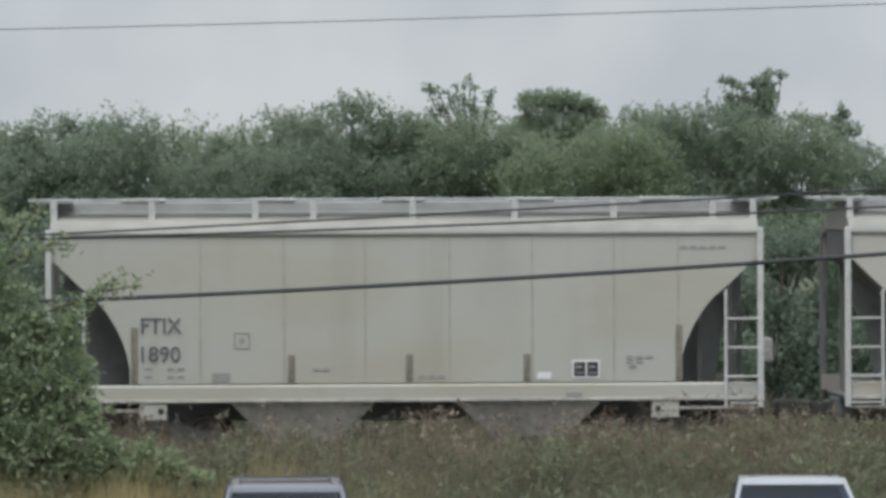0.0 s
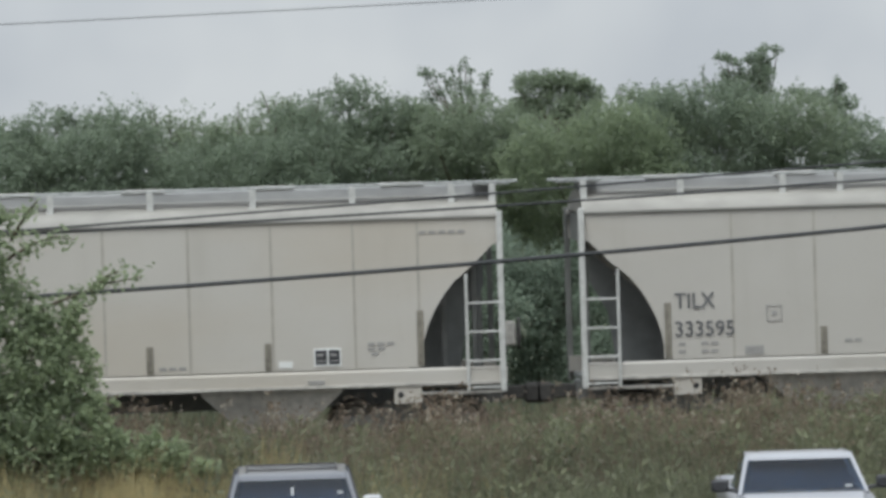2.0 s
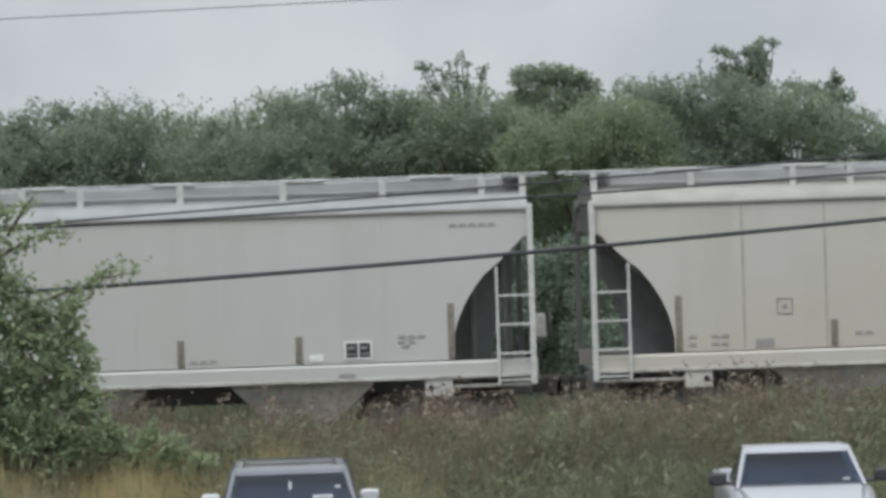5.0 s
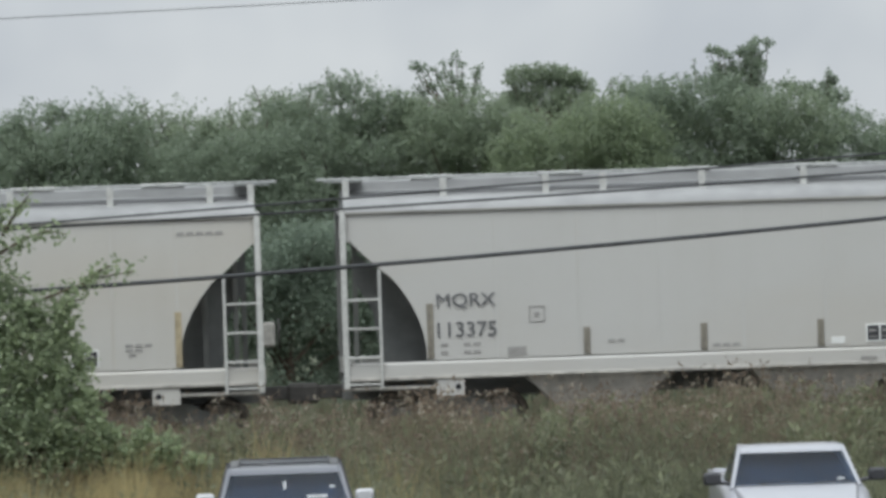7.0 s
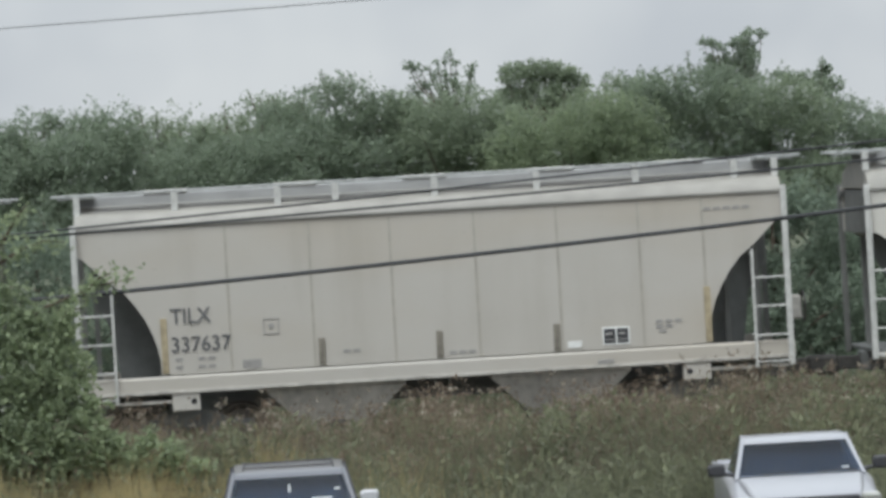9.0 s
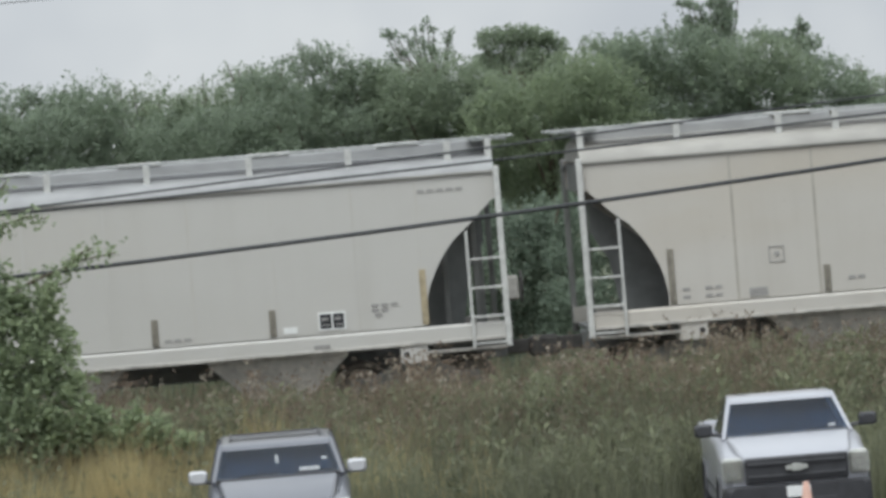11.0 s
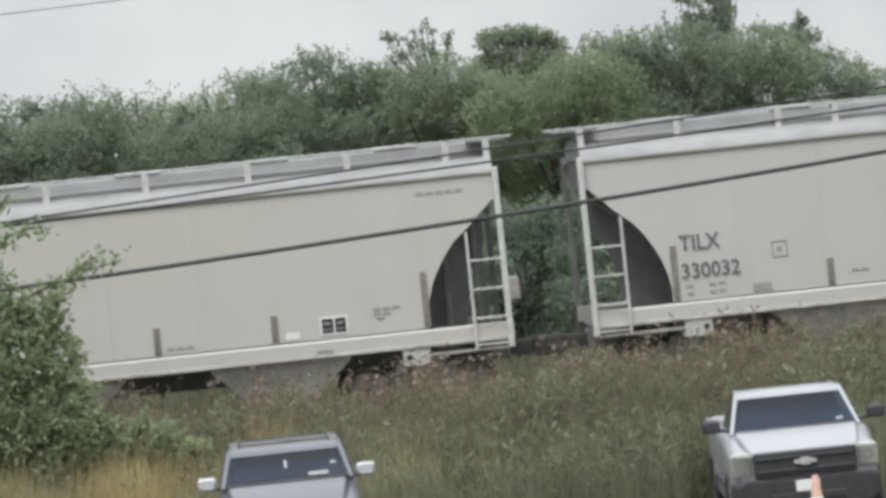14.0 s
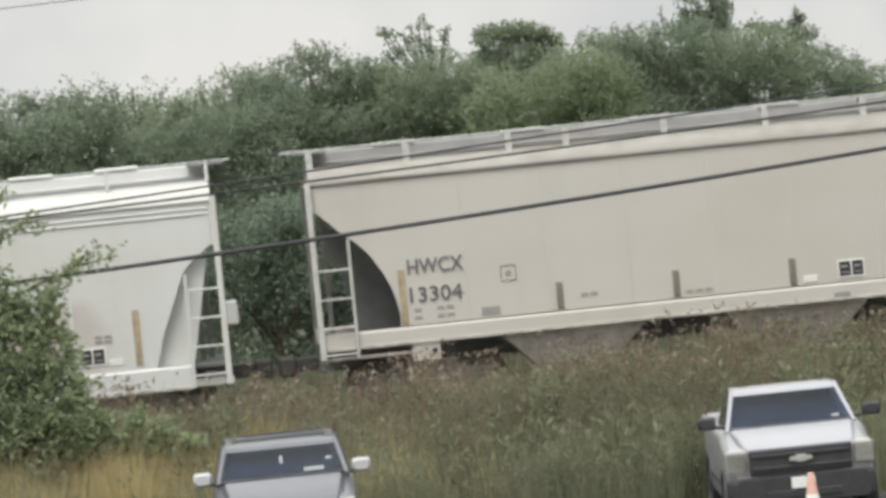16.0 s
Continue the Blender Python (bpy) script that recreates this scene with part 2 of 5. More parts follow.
# ---- mesh helpers ----
class Shape:
    """Collects vertices and faces, and becomes one mesh."""

    def __init__(self):
        self.v, self.f = [], []

    def add(self, verts, faces):
        k = len(self.v)
        self.v += [tuple(p) for p in verts]
        self.f += [tuple(k + i for i in f) for f in faces]
        return self

    def box(self, x0, x1, y0, y1, z0, z1, c=0.008):
        """A box with chamfered edges."""
        c = min(c, (x1 - x0) * 0.3, (y1 - y0) * 0.3, (z1 - z0) * 0.3)
        X, Y, Z = (x0, x1), (y0, y1), (z0, z1)
        v, at = [], {}
        for i in (0, 1):
            for j in (0, 1):
                for k in (0, 1):
                    p = (X[i], Y[j], Z[k])
                    s = (c if i == 0 else -c, c if j == 0 else -c, c if k == 0 else -c)
                    for a in range(3):
                        at[i, j, k, a] = len(v)
                        v.append(tuple(p[b] if b == a else p[b] + s[b] for b in range(3)))
        f = []
        for a in range(3):
            b, d = (a + 1) % 3, (a + 2) % 3
            for side in (0, 1):
                ring = []
                for m, n in ((0, 0), (1, 0), (1, 1), (0, 1)):
                    key = [0, 0, 0]
                    key[a], key[b], key[d] = side, m, n
                    ring.append(at[(*key, a)])
                f.append(ring if side else ring[::-1])
            for m in (0, 1):
                for n in (0, 1):
                    lo, hi = [0, 0, 0], [0, 0, 0]
                    lo[a], hi[a] = 0, 1
                    lo[b] = hi[b] = m
                    lo[d] = hi[d] = n
                    q = [at[(*lo, b)], at[(*hi, b)], at[(*hi, d)], at[(*lo, d)]]
                    f.append(q if (m == n) else q[::-1])
        for i in (0, 1):
            for j in (0, 1):
                for k in (0, 1):
                    t = [at[i, j, k, 0], at[i, j, k, 1], at[i, j, k, 2]]
                    f.append(t if (i + j + k) % 2 else t[::-1])
        return self.add(v, f)

    def prism(self, outline, y0, y1):
        """An outline of (x, z) pulled from y0 to y1."""
        n = len(outline)
        v = [(x, y0, z) for x, z in outline] + [(x, y1, z) for x, z in outline]
        f = [tuple(range(n)), tuple(range(2 * n - 1, n - 1, -1))]
        f += [(i + n, (i + 1) % n + n, (i + 1) % n, i) for i in range(n)]
        return self.add(v, f)

    def along_x(self, outline, x0, x1):
        """An outline of (y, z) pulled from x0 to x1."""
        n = len(outline)
        v = [(x0, y, z) for y, z in outline] + [(x1, y, z) for y, z in outline]
        f = [tuple(range(n - 1, -1, -1)), tuple(range(n, 2 * n))]
        f += [(i, (i + 1) % n, (i + 1) % n + n, i + n) for i in range(n)]
        return self.add(v, f)

    def tube(self, path, radius, sides=8):
        """A round bar along points; radius may be a list."""
        pts = [Vector(p) for p in path]
        rad = radius if isinstance(radius, (list, tuple)) else [radius] * len(pts)
        v = []
        for i, p in enumerate(pts):
            d = (pts[min(i + 1, len(pts) - 1)] - pts[max(i - 1, 0)]).normalized()
            side = d.cross(Vector((0, 0, 1)))
            side = side.normalized() if side.length > 0.05 else Vector((1, 0, 0))
            up = side.cross(d).normalized()
            v += [p + rad[i] * (math.cos(a) * side + math.sin(a) * up) for a in (2 * math.pi * k / sides for k in range(sides))]
        f = [(i * sides + k, i * sides + (k + 1) % sides, (i + 1) * sides + (k + 1) % sides, (i + 1) * sides + k)
             for i in range(len(pts) - 1) for k in range(sides)]
        f += [tuple(range(sides - 1, -1, -1)), tuple(range((len(pts) - 1) * sides, len(pts) * sides))]
        return self.add(v, f)

    def lathe(self, profile, centre, axis="z", sides=24):
        """(radius, height) pairs turned about an axis."""
        v, n = [], len(profile)
        for k in range(sides):
            a = 2 * math.pi * k / sides
            for r, h in profile:
                p, q = r * math.cos(a), r * math.sin(a)
                d = {"z": (p, q, h), "y": (p, h, q), "x": (h, p, q)}[axis]
                v.append(tuple(c + e for c, e in zip(centre, d)))
        f = [(k * n + i, ((k + 1) % sides) * n + i, ((k + 1) % sides) * n + i + 1, k * n + i + 1) for k in range(sides) for i in range(n - 1)]
        return self.add(v, f)

    def loft(self, rings):
        """Rings of equal length joined one to the next, capped."""
        n = len(rings[0])
        v = [p for r in rings for p in r]
        f = [(i * n + k, i * n + (k + 1) % n, (i + 1) * n + (k + 1) % n, (i + 1) * n + k) for i in range(len(rings) - 1) for k in range(n)]
        f += [tuple(range(n - 1, -1, -1)), tuple(range((len(rings) - 1) * n, len(rings) * n))]
        return self.add(v, f)

    def mesh(self, name, smooth=False):
        me = bpy.data.meshes.new(name)
        me.from_pydata(self.v, [], self.f)
        bm = bmesh.new()
        bm.from_mesh(me)
        bmesh.ops.recalc_face_normals(bm, faces=bm.faces)
        bm.to_mesh(me)
        bm.free()
        if smooth:
            me.polygons.foreach_set("use_smooth", [True] * len(me.polygons))
            me.set_sharp_from_angle(angle=radians(38))
        me.materials.append(None)
        return me


def part(name, data, material, parent=None, label="", at=(0, 0, 0)):
    """One mesh object, of a Shape or of shared mesh data, under a thing or a part."""
    me = data.mesh(name) if isinstance(data, Shape) else data
    ob = new(name, me)
    ob.material_slots[0].link = "OBJECT"
    ob.material_slots[0].material = material
    ob.parent, ob.location = parent, at
    return tagged(ob, label)


def thing(name, label, category, group="", at=(0, 0, 0), turn=0):
    ob = new(name)
    ob.location, ob.rotation_euler = at, (0, 0, radians(turn))
    ob.empty_display_size = 0.3
    return tagged(ob, label, category, group)


def leaves(name, spots, sizes, outward, narrow=0.5, droop=0.3, seed=1):
    """Diamond-shaped leaves at many spots, folded a little along the midrib, as one mesh."""
    g = np.random.default_rng(seed)
    n = len(spots)
    d = outward + g.normal(0, 0.75, (n, 3))
    d[:, 2] -= droop
    d /= np.linalg.norm(d, axis=1)[:, None] + 1e-9
    s = np.cross(d, g.normal(0, 1, (n, 3)))
    s /= np.linalg.norm(s, axis=1)[:, None] + 1e-9
    up = np.cross(s, d)
    L = sizes[:, None]
    mid = spots + d * L * 0.45
    v = np.stack([spots, mid + s * L * narrow * 0.5 + up * L * 0.08, spots + d * L, mid - s * L * narrow * 0.5 + up * L * 0.08], 1).reshape(-1, 3)
    me = bpy.data.meshes.new(name)
    k = np.arange(n) * 4
    tri = np.stack([k, k + 1, k + 2, k, k + 2, k + 3], 1).reshape(-1)
    me.vertices.add(4 * n)
    me.vertices.foreach_set("co", v.reshape(-1).astype(np.float32))
    me.loops.add(6 * n)
    me.loops.foreach_set("vertex_index", tri.astype(np.int32))
    me.polygons.add(2 * n)
    me.polygons.foreach_set("loop_start", (np.arange(2 * n) * 3).astype(np.int32))
    me.update(calc_edges=True)
    me.materials.append(None)
    return me


def blades(name, roots, heights, widths, lean, seed=1):
    """Grass blades and stalks: two-piece tapered strips that bend, as one mesh."""
    g = np.random.default_rng(seed)
    n = len(roots)
    a = g.uniform(0, 2 * math.pi, n)
    side = np.stack([np.cos(a), np.sin(a), 0 * a], 1) * widths[:, None] * 0.5
    b = g.uniform(0, 2 * math.pi, n)
    way = np.stack([np.cos(b), np.sin(b), 0 * b], 1) * (lean * heights * g.uniform(0.2, 1, n))[:, None]
    up = np.stack([0 * a, 0 * a, heights], 1)
    mid = roots + up * 0.55 + way * 0.3
    tip = roots + up + way
    v = np.stack([roots - side, roots + side, mid + side * 0.8, mid - side * 0.8, tip], 1).reshape(-1, 3)
    me = bpy.data.meshes.new(name)
    k = np.arange(n) * 5
    tri = np.stack([k, k + 1, k + 2, k, k + 2, k + 3, k + 3, k + 2, k + 4], 1).reshape(-1)
    me.vertices.add(5 * n)
    me.vertices.foreach_set("co", v.reshape(-1).astype(np.float32))
    me.loops.add(9 * n)
    me.loops.foreach_set("vertex_index", tri.astype(np.int32))
    me.polygons.add(3 * n)
    me.polygons.foreach_set("loop_start", (np.arange(3 * n) * 3).astype(np.int32))
    me.update(calc_edges=True)
    me.materials.append(None)
    return me, tip


# ---- ground, track, car park ----
def ground_height(x, y):
    """Flat car park, a weedy bank up to the track, lower land behind it."""
    bank = min(1, max(0, (y - 66.5) / 6.0))
    fall = min(1, max(0, (y - 80.0) / 4.0))
    bank = bank * bank * (3 - 2 * bank)
    return (0.92 * bank - 0.5 * fall) + 0.05 * noise.noise(Vector((x * 0.7, y * 0.7, 0))) * (bank > 0)


def build_ground():
    xs = [-3000, -1200, -500, -330] + [-320 + 20 * i for i in range(15)] + [-24 + 2 * i for i in range(29)] + [40 + 20 * i for i in range(16)] + [500, 1200, 3000]
    ys = [-1500, -400, -100, 0, 30, 60, 66] + [66.5 + 0.75 * i for i in range(24)] + [90, 110, 200, 600, 3000]
    xs = sorted(set(xs))
    v = [(x, y, ground_height(x, y)) for y in ys for x in xs]
    n = len(xs)
    f = [(j * n + i, j * n + i + 1, (j + 1) * n + i + 1, (j + 1) * n + i) for j in range(len(ys) - 1) for i in range(n - 1)]
    me = Shape().add(v, f).mesh("ground", True)
    tagged(part("ground", me, EARTH), "dry weedy earth bank beside the railway", "ground", kind="structure")
    lot = Shape().box(-60, 70, -30, 64.3, -0.2, 0.02, 0.01)
    tagged(part("pavement", lot, ASPHALT), "worn dark asphalt car park below the bank", "pavement", kind="structure")
    bed = Shape().along_x([(73.6, 0.7), (74.9, 1.02), (78.2, 1.02), (79.6, 0.7)], -320, 320)
    tagged(part("ballast", bed, BALLAST), "grey crushed stone bed under the rails", "ballast", kind="structure")
    for y in (TRACK_Y - 0.75, TRACK_Y + 0.75):
        prof = [(y - 0.07, 1.06), (y + 0.07, 1.06), (y + 0.07, 1.075), (y + 0.012, 1.10), (y + 0.012, 1.20), (y + 0.036, 1.215),
                (y + 0.036, 1.25), (y - 0.036, 1.25), (y - 0.036, 1.215), (y - 0.012, 1.20), (y - 0.012, 1.10), (y - 0.07, 1.075)]
        tagged(part("rail", Shape().along_x(prof, -320, 320), RAIL_STEEL), "worn steel rail on grey ballast", "rail", kind="structure")
    sleeper = Shape().box(-0.12, 0.12, -1.3, 1.3, 0.9, 1.062, 0.015).mesh("sleeper")
    for i in range(110):
        tagged(part("sleeper", sleeper, BARK, None, at=(-26 + 0.54 * i, TRACK_Y, 0)), "brown timber sleeper in grey ballast", "sleeper", "sleepers under the rails")


build_ground()


# ---- hopper cars ----
def text_mesh(words, width, height):
    """Stencilled lettering, fitted to a width and a capital height, facing -y; three passes make the strokes heavier."""
    cu = bpy.data.curves.new("lettering", "FONT")
    cu.body, cu.size, cu.resolution_u = words, 1.0, 3
    ob = new("lettering", cu)
    one = bpy.data.meshes.new_from_object(ob.evaluated_get(bpy.context.evaluated_depsgraph_get()))
    bpy.data.objects.remove(ob)
    co = np.array([v.co for v in one.vertices])
    lo, hi = co.min(0), co.max(0)
    k, m = width / (hi[0] - lo[0]), height / (hi[1] - lo[1])
    s = Shape()
    for i, (dx, dz) in enumerate(((0, 0), (0.006, 0.002), (0.003, -0.003))):
        s.add([((x - lo[0]) * k + dx, -0.0015 * i, (y - lo[1]) * m + dz) for x, y, _ in co], [tuple(p.vertices) for p in one.polygons])
    me = bpy.data.meshes.new("lettering")
    me.from_pydata(s.v, [], s.f)
    me.materials.append(None)
    return me


CACHE = {}


def cached(key, make, smooth=False):
    if key not in CACHE:
        CACHE[key] = make().mesh(key.split("/")[0], smooth)
    return CACHE[key]


HALF = 1.55      # half the width over the side sheets
KINDS = {
    # end: length between the end posts; posts: running-board brackets; cut: outline of the open end, from the sill upwards
    "round": dict(end=11.68, posts=[0.03, 1.65, 3.36, 4.32, 5.97, 7.67, 9.32, 10.97, 11.65], eave=3.86, sill=(1.12, 1.38), sill_ends=(-0.08, 11.80),
                  cut=[(1.28, 1.40), (1.28, 1.62), (1.24, 1.85), (1.17, 2.08), (1.06, 2.32), (0.90, 2.58), (0.72, 2.80), (0.45, 3.02), (0.06, 3.40)],
                  bays=((2.95, 5.33), (6.70, 9.08)), foot=0.98, stakes=[(1.355, 0.92), (3.95, 0.45), (5.90, 0.45), (7.85, 0.45), (10.38, 0.92)]),
    "angled": dict(end=11.84, posts=[0, 1.15, 2.32, 3.49, 4.66, 5.58, 6.24, 7.15, 8.34, 9.51, 10.69, 11.84], eave=3.78, sill=(1.14, 1.40), sill_ends=(1.16, 10.68),
                   cut=[(1.16, 1.39), (1.14, 2.12), (1.08, 2.26), (0.90, 2.46), (0.50, 2.78), (0.10, 3.05)],
                   bays=((3.0, 5.2), (6.6, 8.8)), foot=0.98, stakes=[(1.34, 0.92), (3.63, 0.45), (5.95, 0.45), (8.25, 0.45), (10.52, 0.92)]),
    "sloped": dict(end=11.6, posts=[0, 1.66, 3.3, 4.98, 6.6, 8.25, 9.95, 11.6], eave=3.80, sill=(0.75, 1.12), sill_ends=(0.56, 11.04),
                   cut=[(1.12, 1.11), (0.98, 1.60), (0.55, 2.65), (0.45, 2.76), (0.08, 3.06)],
                   bays=((3.0, 5.2), (6.6, 8.8)), foot=0.76, stakes=[(3.62, 0.45), (5.4, 0.45), (7.3, 0.45), (10.20, 0.92), (1.9, 0.45)]),
}


def side_outline(k):
    e, eave = k["end"], k["eave"]
    left = k["cut"]
    right = [(e - x, z) for x, z in left][::-1]
    return [(left[0][0], left[0][1])] + left[1:] + [(-0.04, k["cut"][-1][1] + 0.02), (-0.04, eave), (e + 0.04, eave), (e + 0.04, k["cut"][-1][1] + 0.02)] + right


def ladder(k, kind, mirror, paint, car):
    """An upright rail beside the corner post, and its rungs, seen against the open end of a car."""
    e = k["end"]

    def bar(x0, x1, z0, z1, y0=-HALF - 0.135, y1=-HALF - 0.09):
        a, b = sorted((e - x0, e - x1)) if mirror else (x0, x1)
        return a, b, y0, y1, z0, z1, 0.006
    inner = 2.92 if kind == "round" else 2.62

    def rail():
        s = Shape().box(*bar(0.505, 0.555, k["foot"] - 0.02, inner))
        for z in (k["sill"][1] + 0.1, inner - 0.1):
            s.box(*bar(0.51, 0.55, z, z + 0.03, -HALF - 0.10, -HALF + 0.3))
        return s
    rail_ob = part("ladder", cached(f"ladder/{kind}{mirror}", rail), paint, car)
    for z in {"round": (1.02, 1.46, 1.94, 2.42), "angled": (1.02, 1.46, 1.94, 2.42), "sloped": (0.92, 1.39, 1.86, 2.33)}[kind]:
        part("rung", cached(f"rung/{kind}{mirror}{z}", lambda: Shape().box(*bar(-0.05, 0.53, z, z + 0.035))), paint, rail_ob)


def hopper(kind, paint, marks, label, gold=False, tint=None, extras=()):
    """A two-bay covered hopper car: origin at its left end post, on the rail heads."""
    k = KINDS[kind]
    e, eave = k["end"], k["eave"]
    car = thing("hopper_car", label, "hopper car", "hopper cars of the freight train")
    # side sheets with their open ends
    for s, name in ((-1, "near"), (1, "far")):
        me = cached(f"side_sheet/{kind}{s}", lambda: Shape().prism(side_outline(k), s * HALF - 0.012, s * HALF + 0.012))
        part("side_sheet", me, paint, car)
    # weld battens down the sheets
    batten = cached(f"sheet_seam/{kind}", lambda: Shape().box(-0.022, 0.022, -HALF - 0.018, -HALF - 0.011, k["sill"][1] + 0.02, eave - 0.06, 0.006))
    for x in (2.45, 3.83, 5.17, 6.57, 7.94, 9.30, 10.37) if kind == "round" else (3.1, 4.2, 5.4, 6.5, 7.9, 9.15):
        part("sheet_seam", batten, SEAM_STAIN if paint in BEIGE or paint is RUSTY else paint, car, at=(x, 0, 0))
    # top chord under the eave, a dark line on round and angled cars
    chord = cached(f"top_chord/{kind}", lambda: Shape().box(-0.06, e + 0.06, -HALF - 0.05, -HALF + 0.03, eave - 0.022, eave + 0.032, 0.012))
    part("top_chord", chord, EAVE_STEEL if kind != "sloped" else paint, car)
    part("top_chord", cached(f"top_chord/f{kind}", lambda: Shape().box(-0.06, e + 0.06, HALF - 0.03, HALF + 0.05, eave - 0.03, eave + 0.045, 0.012)), paint, car)
    if kind == "sloped":
        for dz in (-0.12, -0.21):
            part("rib", cached(f"rib/{dz}", lambda: Shape().box(0.05, e - 0.05, -HALF - 0.035, -HALF, eave + dz - 0.02, eave + dz + 0.02, 0.01)), paint, car)
    # arched roof, its colour darkened against the strong light from above
    rise = 4.26 - eave
    half = [(-HALF - 0.02, eave + 0.03), (-HALF + 0.02, eave + 0.34 * rise), (-HALF + 0.14, eave + 0.56 * rise), (-HALF + 0.40, eave + 0.74 * rise), (-0.80, eave + 0.90 * rise), (0, eave + rise)]
    arch = half + [(-y, z) for y, z in half[-2::-1]]
    part("roof", cached(f"roof/{kind}", lambda: Shape().along_x(arch, -0.02, e + 0.02), True), paint if kind == "sloped" else ROOF_PAINT if paint is SLATE or paint in LIGHT else ROOF_DIMMED_BEIGE, car)
    # end walls, slope sheets, posts; ends and far posts darkened for shade and dirt
    wall_low = k["cut"][-1][1]
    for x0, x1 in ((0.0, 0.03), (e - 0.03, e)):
        part("end_sheet", cached(f"end_sheet/{kind}{x0}", lambda: Shape().box(x0, x1, -HALF + 0.03, HALF - 0.03, wall_low, eave, 0.005)), paint if kind == "sloped" else END_GRIMY_SHADE, car)
    foot_x = 2.75 if kind != "sloped" else 2.2
    for m in (0, 1):
        o = [(0.02, wall_low + 0.24), (0.02, wall_low + 0.20), (foot_x + 0.2, 1.12), (foot_x + 0.2, 1.20)]
        o = [(e - x, z) for x, z in o] if m else o
        part("slope_sheet", cached(f"slope_sheet/{kind}{m}", lambda: Shape().prism(o, -HALF + 0.03, HALF - 0.03)), paint if kind == "sloped" else BAY_STEEL, car)
        for s in (-1, 1):
            x = e + 0.05 if m else -0.05
            y = s * (HALF + 0.085)
            part("corner_post", cached(f"corner_post/{kind}{m}{s}", lambda: Shape().box(x - 0.05, x + 0.05, y - 0.045, y + 0.045, k["foot"] - 0.02, eave + 0.09, 0.012).box(x - 0.04, x + 0.04, min(y, y - s * 0.2), max(y, y - s * 0.2), eave - 0.1, eave - 0.02, 0.01)), END_GRIMY_SHADE if s > 0 else LADDER_PAINT if tint is None else tint, car)
        ladder(k, kind, m, LADDER_PAINT if tint is None else tint, car)
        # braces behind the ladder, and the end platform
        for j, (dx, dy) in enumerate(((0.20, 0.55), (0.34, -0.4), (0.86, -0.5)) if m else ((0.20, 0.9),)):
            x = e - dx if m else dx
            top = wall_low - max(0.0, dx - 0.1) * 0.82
            part("end_brace", cached(f"end_brace/{kind}{m}{j}", lambda: Shape().box(x - 0.045, x + 0.045, dy - 0.05, dy + 0.05, 1.1, top, 0.01)), END_GRIMY_SHADE, car)
        if kind == "sloped":
            o = [(0.10, 3.04), (0.45, 2.75), (0.57, 2.64), (1.14, 1.12), (0.50, 1.12), (0.14, 2.85)]
            o = [(e - x, z) for x, z in o] if m else o
            part("end_web", cached(f"end_web/s{m}", lambda: Shape().prism(o, -HALF + 0.16, -HALF + 0.18)), paint, car)
        else:
            # dark sheet added here, its colour carries the shade of the open end
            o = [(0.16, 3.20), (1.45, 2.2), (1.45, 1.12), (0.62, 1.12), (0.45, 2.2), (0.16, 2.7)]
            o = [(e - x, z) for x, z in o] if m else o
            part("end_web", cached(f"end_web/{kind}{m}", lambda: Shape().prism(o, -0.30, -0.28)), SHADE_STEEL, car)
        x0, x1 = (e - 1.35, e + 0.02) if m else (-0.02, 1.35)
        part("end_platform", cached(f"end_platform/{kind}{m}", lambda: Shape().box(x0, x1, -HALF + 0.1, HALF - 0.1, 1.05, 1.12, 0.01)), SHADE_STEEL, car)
        if kind == "angled":
            a, b = (e - 1.05, e + 0.03) if m else (-0.03, 1.05)
            part("step_beam", cached(f"step_beam/{m}", lambda: Shape().box(a, b, -HALF - 0.05, -HALF + 0.15, 0.96, 1.07, 0.015)), paint, car)
            cx = e - 0.86 if m else 0.86
            part("pull_ring", cached(f"pull_ring/{m}", lambda: Shape().lathe([(0.05, -0.03), (0.10, -0.03), (0.10, 0.03), (0.05, 0.03), (0.05, -0.03)], (cx, -HALF - 0.02, 0.92), "y", 14)), paint, car)
        elif kind == "sloped":
            a, b = (e - 0.58, e + 0.13) if m else (-0.13, 0.58)
            part("step_beam", cached(f"step_beam/s{m}", lambda: Shape().box(a, b, -HALF - 0.06, -HALF + 0.08, 0.75, 0.87, 0.012)), paint, car)
        else:
            a, b = (e - 1.55, e + 0.03) if m else (-0.03, 1.55)
            part("step_beam", cached(f"step_beam/r{m}", lambda: Shape().box(a, b, -HALF - 0.03, -HALF + 0.05, 0.93, 0.985, 0.01)), BAY_STEEL, car)
        # coupler and its draft gear
        sx = 1 if m else -1
        bx = e if m else 0
        cp = Shape().box(*sorted((bx, bx + sx * 0.55)), -0.11, 0.11, 0.75, 0.98, 0.02).box(*sorted((bx + sx * 0.48, bx + sx * 0.80)), -0.19, 0.19, 0.68, 1.02, 0.05) if f"coupler/{kind}{m}" not in CACHE else None
        part("coupler", cached(f"coupler/{kind}{m}", lambda: cp), COUPLER_STEEL, car)
    # hand brake and its wheel on the right end
    part("brake_box", cached(f"brake_box/{kind}", lambda: Shape().box(e + 0.08, e + 0.30, -1.30, -0.92, 1.70, 2.10, 0.03)), BAY_STEEL if tint is None else tint, car)
    part("brake_wheel", cached(f"brake_wheel/{kind}", lambda: Shape().lathe([(0.23, -0.015), (0.27, -0.015), (0.27, 0.015), (0.23, 0.015), (0.23, -0.015)], (e + 0.36, -1.05, 1.9), "x", 20)), COUPLER_STEEL, car)
